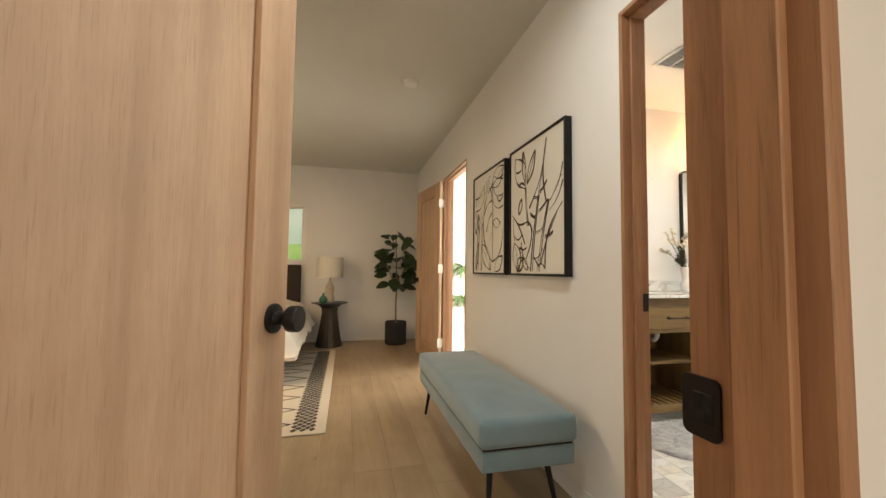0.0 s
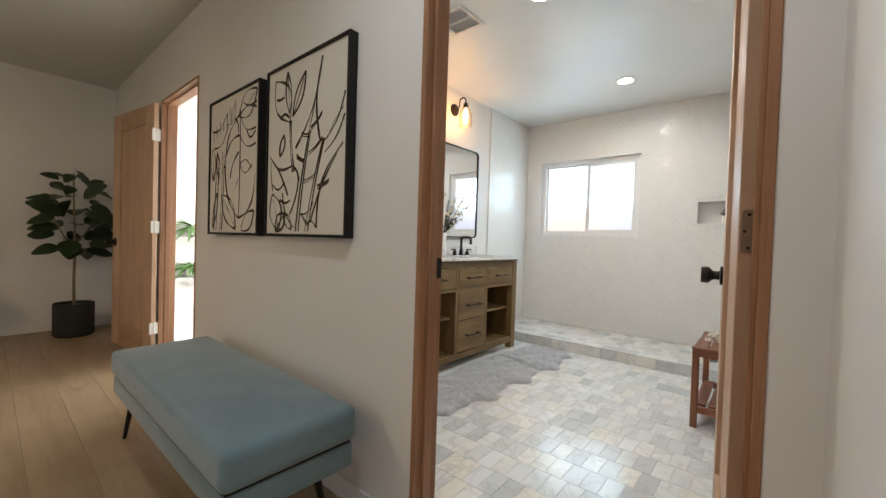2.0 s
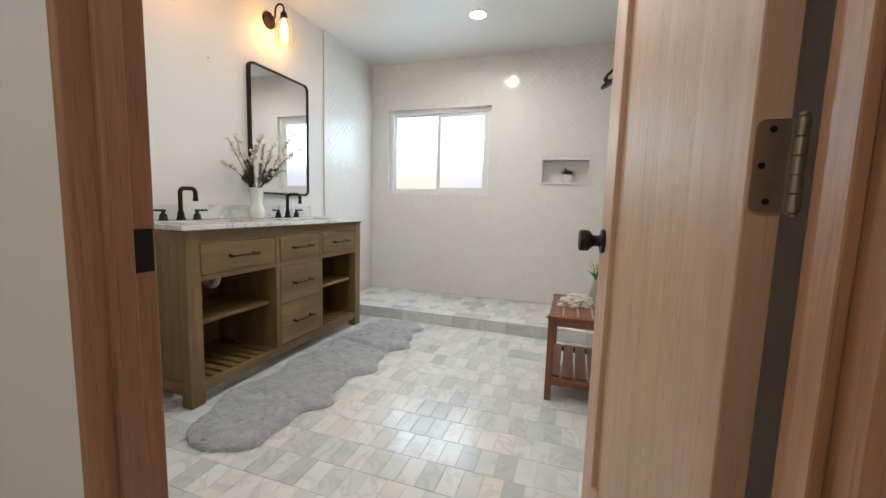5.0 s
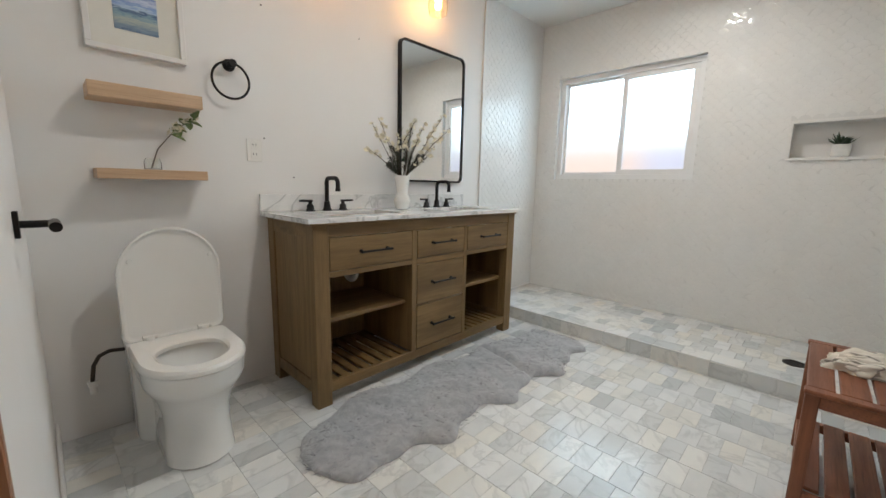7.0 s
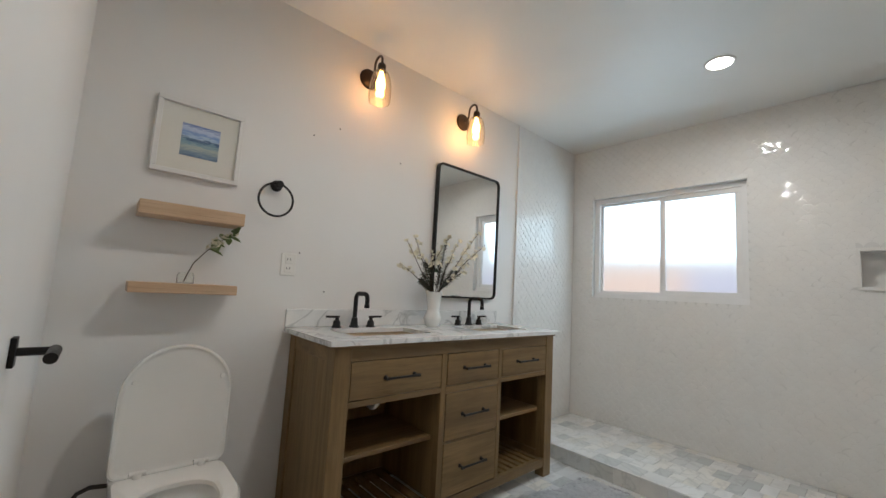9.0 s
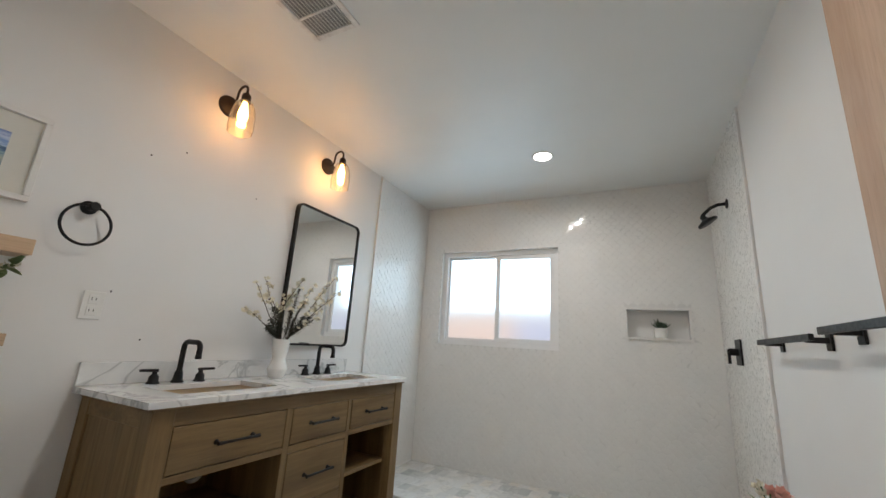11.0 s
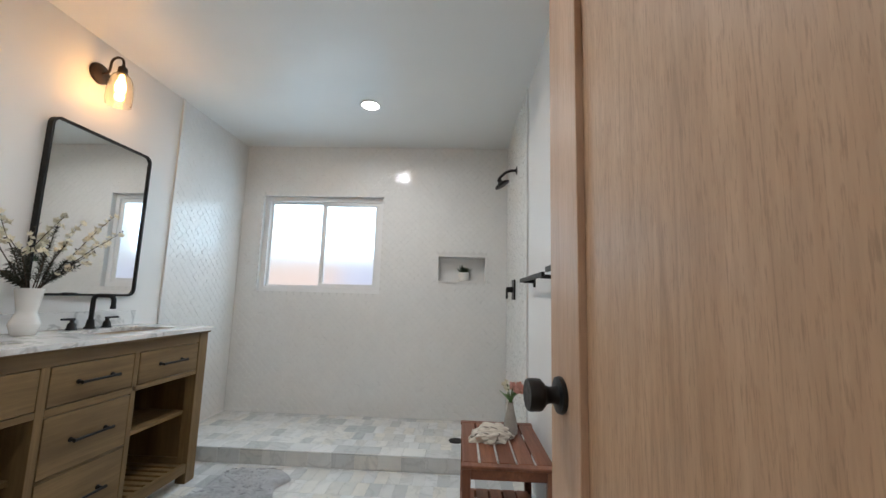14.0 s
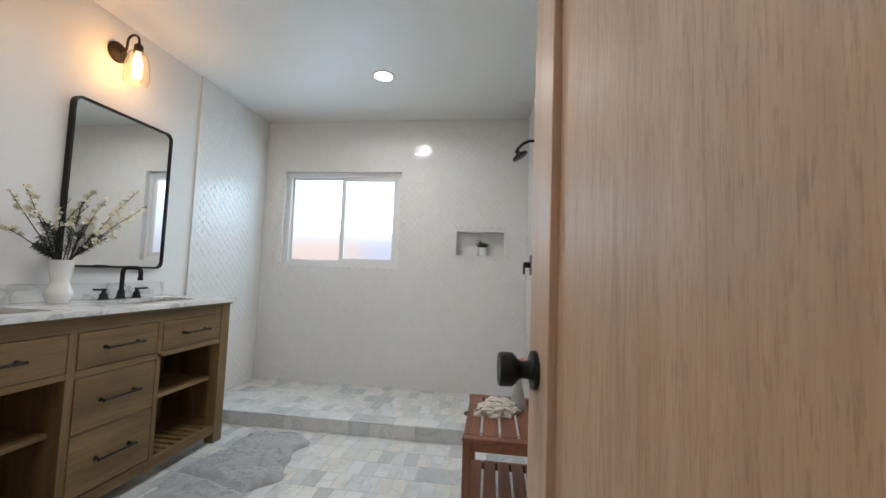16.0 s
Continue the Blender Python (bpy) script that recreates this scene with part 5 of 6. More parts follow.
for p in b.verts:
    if p.co.z > 0.415:
        p.co.z += 0.030 * (1 - ((p.co.x - 0.806) / 0.22) ** 2) * (1 - ((p.co.y - 2.23) / 0.69) ** 2) + 0.004 * noise.noise(p.co * 5)
part("seat_cushion", b, VELVET.m, bench, "", True)
part("storage_box", box(0.596, 1.555, 0.232, 1.014, 2.908, 0.315, 0.008, 2), VELVET.m, bench, "", True)
# Black strip set into the gap under the cushion to give its shade.
part("seam_gap", box(0.602, 1.562, 0.314, 1.008, 2.902, 0.323), BLACK, bench)
for sx, sy in ((0.66, 1.64), (0.92, 1.64), (0.66, 2.82), (0.92, 2.82)):
    ox, oy = (-0.025 if sx < 0.8 else 0.035), (-0.05 if sy < 2 else 0.05)
    part("leg", tube([(sx, sy, 0.232), (sx + ox, sy + oy, 0.0)], [0.015, 0.008], 12), BLACK, bench, "", True)

CANVAS = paint("off_white_canvas", (0.74, 0.71, 0.64), 0.85, 0.4, 0.04, 600)
INK = plain("dark_umber_ink", (0.050, 0.035, 0.022), 0.7)


def stroke(points, width, x):
    """A brushed line: a thin ribbon that swells and thins along its way, lying on the canvas."""
    bm = bmesh.new()
    rows = []
    for k, (y, z) in enumerate(points):
        a, b = points[max(k - 1, 0)], points[min(k + 1, len(points) - 1)]
        d = Vector((b[0] - a[0], b[1] - a[1]))
        d = d.normalized() if d.length > 1e-9 else Vector((1, 0))
        wd = width * (0.75 + 0.35 * math.sin(3.1 * k / len(points) + y * 40)) * 0.5
        rows.append([bm.verts.new((x, y - d.y * wd, z + d.x * wd)), bm.verts.new((x, y + d.y * wd, z - d.x * wd))])
    for a, b in zip(rows, rows[1:]):
        bm.faces.new((a[0], a[1], b[1], b[0]))
    return bm


def curve(p0, p1, bow, n=14):
    """Points of a bowed line from p0 to p1."""
    p0, p1 = Vector(p0), Vector(p1)
    d = p1 - p0
    s = Vector((-d.y, d.x))
    return [tuple(p0 + d * (k / n) + s * bow * math.sin(math.pi * k / n)) for k in range(n + 1)]


def leaf_lines(base, tip, fat, x, width):
    return [stroke(curve(base, tip, fat), width, x), stroke(curve(base, tip, -fat * 0.8), width, x), stroke(curve(base, tip, fat * 0.12), width * 0.6, x)]


def botanical(y0, y1, z0, z1, seed, label, tall):
    a = thing("wall_art", label, "painting", "paired botanical pictures", at=(BX, (y0 + y1) / 2, z0))
    f, d = 0.013, 0.040
    for ya, yb, za, zb in ((y0, y1, z0, z0 + f), (y0, y1, z1 - f, z1), (y0, y0 + f, z0 + f, z1 - f), (y1 - f, y1, z0 + f, z1 - f)):
        part("frame", box(BX - d, ya, za, BX - 0.001, yb, zb, 0.001), BLACK, a)
    part("canvas", box(BX - d + 0.008, y0 + f - 0.001, z0 + f - 0.001, BX - 0.006, y1 - f + 0.001, z1 - f + 0.001), CANVAS, a)
    x = BX - d + 0.0072
    rg = random.Random(seed)
    ya, yb, za, zb = y0 + 0.03, y1 - 0.03, z0 + 0.025, z1 - 0.03

    def P(u, w):
        """u from 0 at the far side to 1 at the near side, w upwards."""
        return (yb + (ya - yb) * u, za + (zb - za) * w)

    lines = []
    def line(p0, p1, bow=0.0, width=0.0125):
        lines.append(stroke(curve(P(*p0), P(*p1), bow, 20), width * rg.uniform(0.85, 1.15), x))

    def blade(p0, p1, fat, rib=True):
        """A leaf drawn as two bowed sides, with or without a rib."""
        line(p0, p1, fat)
        line(p0, p1, -fat * 0.85)
        if rib:
            line(p0, (p0[0] + (p1[0] - p0[0]) * 0.85, p0[1] + (p1[1] - p0[1]) * 0.85), fat * 0.1, 0.0065)

    def node(p0, p1):
        """A bar across a stalk, drawn twice."""
        line(p0, p1, 0.06, 0.011)
        line((p0[0], p0[1] - 0.018), (p1[0], p1[1] - 0.014), 0.04, 0.007)

    if tall:
        for du in (0.0, 0.04):
            line((0.42 + du, 0.0), (0.58 + du * 0.5, 0.58), -0.02)
            line((0.55 + du, 0.0), (0.76 + du * 0.4, 0.52), -0.02)
            line((0.36 + du * 0.7, 0.36), (0.31 + du * 0.5, 0.68), -0.03)
        line((0.58, 0.58), (0.72, 0.95), 0.02, 0.007)
        line((0.40, 0.50), (0.73, 0.98), 0.10)
        line((0.72, 0.52), (0.735, 0.98), -0.10)
        line((0.74, 0.49), (1.0, 0.74), 0.12)
        line((0.78, 0.44), (1.0, 0.62), 0.10)
        line((0.80, 0.50), (0.985, 0.66), -0.06, 0.007)
        line((0.70, 0.02), (0.99, 0.47), -0.16)
        line((0.62, 0.05), (0.92, 0.42), -0.05)
        line((0.56, 0.04), (0.70, 0.02), -0.25)
        blade((0.31, 0.67), (0.08, 0.96), 0.30, False)
        blade((0.30, 0.72), (0.26, 0.985), 0.14)
        blade((0.35, 0.70), (0.52, 0.94), 0.16)
        line((0.10, 0.84), (0.22, 0.84), 0.1)
        line((0.16, 0.71), (0.30, 0.70), -0.2)
        blade((0.17, 0.47), (0.23, 0.60), 0.22, False)
        line((0.01, 0.485), (0.36, 0.40), 0.18)
        line((0.01, 0.48), (0.30, 0.22), -0.06)
        line((0.03, 0.45), (0.06, 0.26), 0.05)
        line((0.36, 0.40), (0.44, 0.26), -0.22)
        line((0.06, 0.30), (0.24, 0.30), 0.25)
        line((0.22, 0.24), (0.40, 0.02), 0.14)
        line((0.18, 0.20), (0.34, 0.19), 0.15)
        blade((0.16, 0.0), (0.06, 0.24), 0.32)
        blade((0.12, 0.0), (0.26, 0.11), -0.35)
        blade((0.36, 0.01), (0.24, 0.11), 0.25, False)
        line((0.47, 0.10), (0.66, 0.17), 0.16)
        line((0.33, 0.10), (0.46, 0.33), 0.08)
        for p0, p1 in (((0.48, 0.585), (0.58, 0.565)), ((0.60, 0.60), (0.74, 0.67)), ((0.58, 0.46), (0.75, 0.53)), ((0.42, 0.46), (0.52, 0.42)), ((0.51, 0.30), (0.67, 0.33)), ((0.70, 0.26), (0.84, 0.285)), ((0.50, 0.11), (0.60, 0.04))):
            node(p0, p1)
    else:
        for u0, u1, w in ((0.08, 0.12, 0.48), (0.14, 0.18, 0.50), (0.24, 0.27, 0.62), (0.28, 0.31, 0.58)):
            line((u0, 0.0), (u1, w), 0.015)
        line((0.66, 0.09), (0.66, 0.88), 0.01)
        line((0.66, 0.86), (0.34, 0.50), 0.18)
        line((0.34, 0.50), (0.66, 0.09), 0.16)
        line((0.66, 0.86), (0.98, 0.72), 0.22)
        line((0.98, 0.40), (0.66, 0.09), -0.22)
        line((0.66, 0.70), (0.36, 0.58), 0.16)
        line((0.66, 0.70), (0.98, 0.61), 0.18)
        line((0.80, 0.72), (0.97, 0.70), 0.35)
        line((0.64, 0.58), (0.46, 0.40), 0.12)
        line((0.66, 0.50), (0.92, 0.47), 0.32)
        line((0.66, 0.48), (0.90, 0.44), -0.25)
        line((0.64, 0.38), (0.58, 0.30), 0.05, 0.007)
        blade((0.63, 0.84), (0.99, 0.985), 0.30)
        line((0.72, 0.93), (0.98, 0.90), 0.12)
        line((0.63, 0.84), (0.98, 0.86), -0.14)
        line((0.02, 0.80), (0.36, 0.90), 0.16)
        line((0.06, 0.66), (0.40, 0.82), 0.20)
        for k in range(5):
            line((0.06 + 0.075 * k, 0.71 + 0.024 * k), (0.03 + 0.085 * k, 0.81 + 0.025 * k), 0.05, 0.008)
        blade((0.46, 0.80), (0.56, 0.97), 0.14, False)
        line((0.44, 0.80), (0.44, 0.93), 0.05, 0.007)
        line((0.55, 0.84), (0.62, 0.70), -0.2)
        blade((0.06, 0.40), (0.03, 0.66), 0.20)
        blade((0.20, 0.40), (0.14, 0.62), 0.16)
        blade((0.60, 0.01), (0.26, 0.28), 0.24)
        blade((0.72, 0.0), (0.97, 0.14), 0.26, False)
        blade((0.06, 0.02), (0.16, 0.30), 0.12, False)
        line((0.34, 0.50), (0.28, 0.44), 0.3)
    for k, ln in enumerate(lines):
        for p in ln.verts:
            p.co.x -= 0.00012 * (k % 9)
            p.co.y = min(max(p.co.y, y0 + f + 0.002), y1 - f - 0.002)
            p.co.z = min(max(p.co.z, z0 + f + 0.002), z1 - f - 0.002)
    for ln in lines:
        part("brush_stroke", ln, INK, a)


botanical(1.695, 2.352, 1.022, 1.808, 4, "black framed line drawing of tall pointed leaves", True)
botanical(2.432, 3.090, 1.022, 1.808, 9, "black framed line drawing of drooping leaves", False)

# fiddle-leaf fig
fig = thing("potted_fig", "fiddle-leaf fig tree in a ribbed black pot", "plant", at=(0.75, 5.60, 0))
prof = [(0, 0.002), (0.135, 0.002), (0.150, 0.02), (0.152, 0.30), (0.150, 0.318), (0.143, 0.318), (0.140, 0.28), (0, 0.28)]
pb = lathe(prof, (0.75, 5.60, 0), 72)
for p in pb.verts:
    d = Vector((p.co.x - 0.75, p.co.y - 5.60))
    if d.length > 0.145:
        k = round(math.atan2(d.y, d.x) / (2 * math.pi / 72)) % 2
        p.co.x, p.co.y = 0.75 + d.x * (1 - 0.03 * k), 5.60 + d.y * (1 - 0.03 * k)
part("pot", pb, plain("black_planter", (0.02, 0.02, 0.02), 0.55), fig)
part("soil", lathe([(0, 0.295), (0.139, 0.29), (0.139, 0.282), (0, 0.282)], (0.75, 5.60, 0), 24), plain("dark_soil", (0.03, 0.022, 0.015), 0.95), fig)
part("trunk", join(tube([(0.75, 5.60, 0.285), (0.745, 5.595, 0.55), (0.752, 5.60, 0.80), (0.745, 5.59, 1.05), (0.74, 5.60, 1.30), (0.735, 5.59, 1.57)], [0.013, 0.0115, 0.011, 0.009, 0.007, 0.005], 10),
                   tube([(0.75, 5.60, 0.82), (0.66, 5.55, 0.98), (0.60, 5.52, 1.12)], [0.008, 0.006, 0.004], 8), tube([(0.75, 5.60, 0.88), (0.84, 5.56, 1.02), (0.90, 5.56, 1.16)], [0.008, 0.006, 0.004], 8)), plain("pale_bark", (0.22, 0.16, 0.10), 0.8), fig, "", True)
rng = random.Random(17)
lv = []
for k in range(46):
    z = 0.80 + 0.78 * (k / 45) ** 0.95
    a = k * 2.399 + rng.uniform(-0.3, 0.3)
    reach = 0.115 * math.sin(math.pi * min(1, max(0.12, (z - 0.70) / 0.95))) + rng.uniform(0, 0.05)
    base = Vector((0.745 + reach * math.cos(a), 5.595 + min(0.14, reach * math.sin(a)), z + rng.uniform(-0.03, 0.03)))
    d = Vector((math.cos(a), math.sin(a) * 0.8, rng.uniform(-0.45, 0.75)))
    L = rng.uniform(0.17, 0.235) * (1.0 if z < 1.35 else 0.72)
    b = leaf_blade(base, d, (rng.uniform(-0.3, 0.3), rng.uniform(-1.1, -0.3), 0.8), L, L * 0.74, rng.uniform(0.15, 0.5), rng.uniform(0.05, 0.3), 7)
    for p in b.verts:
        p.co.y = min(p.co.y, 5.93)
    lv.append(b)
for b in lv:
    part("leaf", b, LEAF, fig, "", True)

# nightstand, lamp and bottle
NX, NYY = -0.16, 5.62
DARK = plain("dark_espresso_wood", (0.030, 0.022, 0.017), 0.4, 0, 0.25, 14)
ns = thing("nightstand", "dark espresso pedestal nightstand with a flared base", "nightstand", at=(NX, NYY, 0))
part("top", lathe([(0, 0.560), (0.16, 0.562), (0.235, 0.578), (0.245, 0.586), (0.243, 0.592), (0, 0.592)], (NX, NYY, 0), 8), DARK, ns)
part("pedestal", lathe([(0, 0.0), (0.178, 0.0), (0.178, 0.015), (0.155, 0.12), (0.120, 0.32), (0.103, 0.46), (0.112, 0.52), (0.16, 0.561), (0, 0.561)], (NX, NYY, 0), 16), DARK, ns)
SHADE = Nodes("linen_lampshade", 0.9)
v = SHADE.coords((1, 1, 1), shift=False)
SHADE.color(SHADE.ramp(SHADE.noise(v, 90, 3), (0.3, (0.62, 0.58, 0.50)), (0.7, (0.70, 0.66, 0.58))))
lamp = thing("table_lamp", "white drum shade table lamp with a beige ceramic base, off", "table lamp", at=(NX - 0.01, NYY + 0.05, 0.592))
part("base", lathe([(0, 0.0005), (0.060, 0.0005), (0.064, 0.01), (0.070, 0.06), (0.052, 0.11), (0.066, 0.16), (0.060, 0.22), (0.030, 0.27), (0.014, 0.29), (0.012, 0.34), (0, 0.34)], (NX - 0.01, NYY + 0.05, 0.592), 28), plain("beige_ceramic", (0.52, 0.45, 0.36), 0.5, 0, 0.2, 25), lamp, "", True)
part("shade", lathe([(0.176, 0.34), (0.172, 0.62), (0.170, 0.62), (0.174, 0.34), (0.176, 0.34)], (NX - 0.01, NYY + 0.05, 0.592), 44), SHADE.m, lamp, "white linen drum shade", True)
part("shade_ring", join(tube([(NX - 0.175, NYY + 0.05, 0.95), (NX + 0.155, NYY + 0.05, 0.95)], 0.002, 6), tube([(NX - 0.01, NYY + 0.05, 0.93), (NX - 0.01, NYY + 0.05, 1.15)], 0.004, 6)), STEEL, lamp)
bot = thing("green_bottle", "small round green glass bottle on the nightstand", "bottle", at=(NX - 0.08, NYY - 0.13, 0.592))
part("bottle_body", lathe([(0, 0.0005), (0.035, 0.0005), (0.052, 0.02), (0.056, 0.045), (0.045, 0.075), (0.018, 0.10), (0.013, 0.12), (0.02, 0.135), (0.017, 0.135), (0, 0.12)], (NX - 0.08, NYY - 0.13, 0.592), 26), plain("teal_green_glass", (0.05, 0.18, 0.12), 0.12), bot, "", True)

# bed
bed = thing("bed", "bed with a dark brown headboard and rumpled white duvet", "bed", at=(-1.35, 4.8, 0))
BRN = plain("dark_brown_upholstery", (0.030, 0.020, 0.015), 0.8, 0, 0.2, 60, 0.3)
part("headboard", box(-2.15, 5.845, 0.25, -0.575, 5.925, 1.105, 0.018, 3), BRN, bed, "", True)
part("bed_frame", box(-2.12, 3.92, 0.17, -0.60, 5.845, 0.30, 0.008), BRN, bed)
LEGW = plain("dark_red_walnut", (0.075, 0.030, 0.018), 0.4, 0, 0.2, 20)
for lx, ly in ((-0.66, 3.98), (-2.05, 3.98), (-0.66, 4.9), (-0.66, 5.75), (-2.05, 5.75)):
    part("leg", lathe([(0, 0.0145), (0.026, 0.0145), (0.034, 0.17), (0, 0.17)], (lx, ly, 0), 4, Matrix.Rotation(radians(45), 4, "Z")), LEGW, bed)
part("mattress", box(-2.10, 3.93, 0.30, -0.62, 5.84, 0.50, 0.04, 3), SHADE.m, bed, "", True)
DUVET = Nodes("white_cotton_duvet", 0.9)
v = DUVET.coords(shift=False)
DUVET.color(DUVET.ramp(DUVET.noise(v, 6, 4), (0.3, (0.66, 0.63, 0.58)), (0.7, (0.74, 0.72, 0.68))))
DUVET.bump(DUVET.noise(v, 30, 4, 0.6), 0.5, 0.012)
bm = bmesh.new()
DX0, DX1, DY0, DY1 = -2.42, -0.26, 3.66, 5.78
rows = []
for i in range(61):
    row = []
    for j in range(61):
        u, w = i / 60, j / 60
        x, y = DX0 + (DX1 - DX0) * u, DY0 + (DY1 - DY0) * w
        over = max(x + 0.58, -2.13 - x, 0) / 0.30
        foot = max(3.92 - y, 0) / 0.22
        drop = 0.30 * min(1, over) ** 1.5 + 0.26 * min(1, foot) ** 1.5
        n1, n2 = noise.noise(Vector((x * 3.1, y * 3.1, 0))), noise.noise(Vector((x * 9, y * 8, 2)))
        z = 0.605 + 0.045 * n1 + 0.018 * n2 - drop * (1 + 0.2 * n1)
        pull = 0.10 * min(1, over) + 0.02 * n2 * min(1, over)
        row.append(bm.verts.new((x - pull * (1 if x > -1.3 else -1), y + 0.08 * min(1, foot) + 0.03 * n1 * min(1, foot), max(0.26, z))))
    rows.append(row)
for a, b in zip(rows, rows[1:]):
    for j in range(60):
        bm.faces.new((a[j], b[j], b[j + 1], a[j + 1]))
bmesh.ops.recalc_face_normals(bm, faces=bm.faces[:])
bmesh.ops.solidify(bm, geom=bm.faces[:], thickness=0.03)
part("duvet", bm, DUVET.m, bed, "rumpled white cotton duvet", True)

# woven rug
RUGC = paint("cream_wool", (0.56, 0.51, 0.43), 0.95, 0.6, 0.08, 300)
RUGD = paint("charcoal_wool", (0.055, 0.045, 0.04), 0.95, 0.5, 0.1, 300)
wr = thing("woven_rug", "cream woven rug with charcoal diamonds and leaf border", "rug", at=(-1.3, 3.98, 0))
R0, R1, Q0, Q1 = -2.75, -0.055, 2.665, 5.27
part("field", box(R0, Q0, 0.0, R1, Q1, 0.011, 0.003), RUGC, wr)
marks = []
for k in range(40):
    for m in range(5):
        y = Q0 + 0.07 + (k + 0.5 * (m % 2)) * 0.064
        if y > Q1 - 0.05:
            continue
        x = R1 - 0.085 - m * 0.029
        marks.append(prism([(x - 0.021, y), (x - 0.004, y - 0.027), (x + 0.021, y - 0.004), (x + 0.004, y + 0.027)], 0.010, 0.0128))
tagged(part("border", many(marks), RUGD, wr, "charcoal lozenge border"), kind="stuff")
for k in range(9):
    for m in range(5):
        marks = []
        cx, cy, hw, hh = R1 - 0.42 - m * 0.50, Q0 + 0.18 + k * 0.285, 0.19, 0.085
        for (xa, ya), (xb, yb) in zip(((-hw, 0), (0, hh), (hw, 0), (0, -hh)), ((0, hh), (hw, 0), (0, -hh), (-hw, 0))):
            d = Vector((xb - xa, yb - ya)).normalized() * 0.006
            marks.append(prism([(cx + xa - d.y, cy + ya + d.x), (cx + xa + d.y, cy + ya - d.x), (cx + xb + d.y, cy + yb - d.x), (cx + xb - d.y, cy + yb + d.x)], 0.010, 0.0126))
        part("diamond", many(marks), RUGD, wr, "thin charcoal diamond outline")

# next room: two ferny plants on wall shelves
for z, s in ((0.98, 31), (0.50, 37)):
    solid("wall_shelf", box(1.62, 5.70, z - 0.03, 2.10, FY - 0.001, z, 0.003), TRIM, "white wall shelf holding a potted plant", "shelf", "shelves in the next room")
    pl = thing("potted_fern", "leafy green potted plant on a white shelf", "plant", "plants in the next room", at=(1.82, 5.82, z))
    part("pot", lathe([(0, 0.0005), (0.06, 0.0005), (0.08, 0.12), (0.075, 0.12), (0, 0.10)], (1.82, 5.82, z), 24), CERAMIC, pl, "", True)
    rng = random.Random(s)
    part("leaves", many([leaf_blade((1.82, 5.82, z + 0.10), (math.cos(k * 2.4) * 1.2, math.sin(k * 2.4) - 0.5, rng.uniform(0.2, 1.2)), (0, 0, 1), rng.uniform(0.24, 0.42), 0.05, 0.8, 0.2, 6) for k in range(34)]), FERN, pl, "", True)

# ---- outside ----
yard = Nodes("side_yard_distance", 1.0)
v = yard.coords(shift=False)
sep = yard.add("SeparateXYZ")
yard.link(v, sep.inputs[0])
low = yard.mix(yard.ramp(yard.math("SUBTRACT", sep.outputs[1], 1.6), (0.45, (0,) * 3), (0.6, (1,) * 3)), (0.64, 0.68, 0.88), (0.94, 0.74, 0.66))
high = yard.math("GREATER_THAN", yard.math("ADD", sep.outputs[2], yard.math("MULTIPLY", yard.noise(v, 3, 2), 0.10)), 1.47)
yard.link(yard.mix(high, low, (0.90, 0.95, 1.0)), yard.b.inputs["Emission Color"])
yard.b.inputs["Base Color"].default_value = (0, 0, 0, 1)
yard.b.inputs["Emission Strength"].default_value = 1.15
solid("backdrop_yard", box(5.35, -1.0, -0.2, 5.40, 5.2, 4.0), yard.m, "pale wall and sky outside the frosted window", "backdrop", kind=S)
hz = Nodes("garden_distance", 1.0)
v = hz.coords(shift=False)
sep = hz.add("SeparateXYZ")
hz.link(v, sep.inputs[0])
c = hz.ramp(hz.noise(v, 1.1, 5, 0.6), (0.35, (0.16, 0.34, 0.16)), (0.5, (0.42, 0.72, 0.20)), (0.62, (0.70, 0.85, 0.62)))
pale = hz.ramp(hz.noise(v, 0.8, 4), (0.35, (0.50, 0.72, 0.60)), (0.65, (0.86, 0.98, 0.90)))
c = hz.mix(hz.math("GREATER_THAN", sep.outputs[2], 1.55), c, pale)
hz.link(c, hz.b.inputs["Emission Color"])
hz.b.inputs["Base Color"].default_value = (0, 0, 0, 1)
hz.b.inputs["Emission Strength"].default_value = 0.42
solid("backdrop", box(-9, 8.5, -0.2, 5, 8.6, 4.5), hz.m, "bright blurred garden beyond the window", "backdrop", kind=S)

# ---- floors and tiles, piece by piece ----
def box_mesh(name, sx, sy, sz, bevel, material):
    """A flat piece with a chamfered top, its base at the origin's corner."""
    me = bpy.data.meshes.new(name)
    b = bevel
    me.from_pydata([(0, 0, 0), (sx, 0, 0), (sx, sy, 0), (0, sy, 0), (0, 0, sz - b), (sx, 0, sz - b), (sx, sy, sz - b), (0, sy, sz - b), (b, b, sz), (sx - b, b, sz), (sx - b, sy - b, sz), (b, sy - b, sz)], [],
                   [(0, 1, 5, 4), (1, 2, 6, 5), (2, 3, 7, 6), (3, 0, 4, 7), (4, 5, 9, 8), (5, 6, 10, 9), (6, 7, 11, 10), (7, 4, 8, 11), (8, 9, 10, 11)])
    me.materials.append(material)
    return me


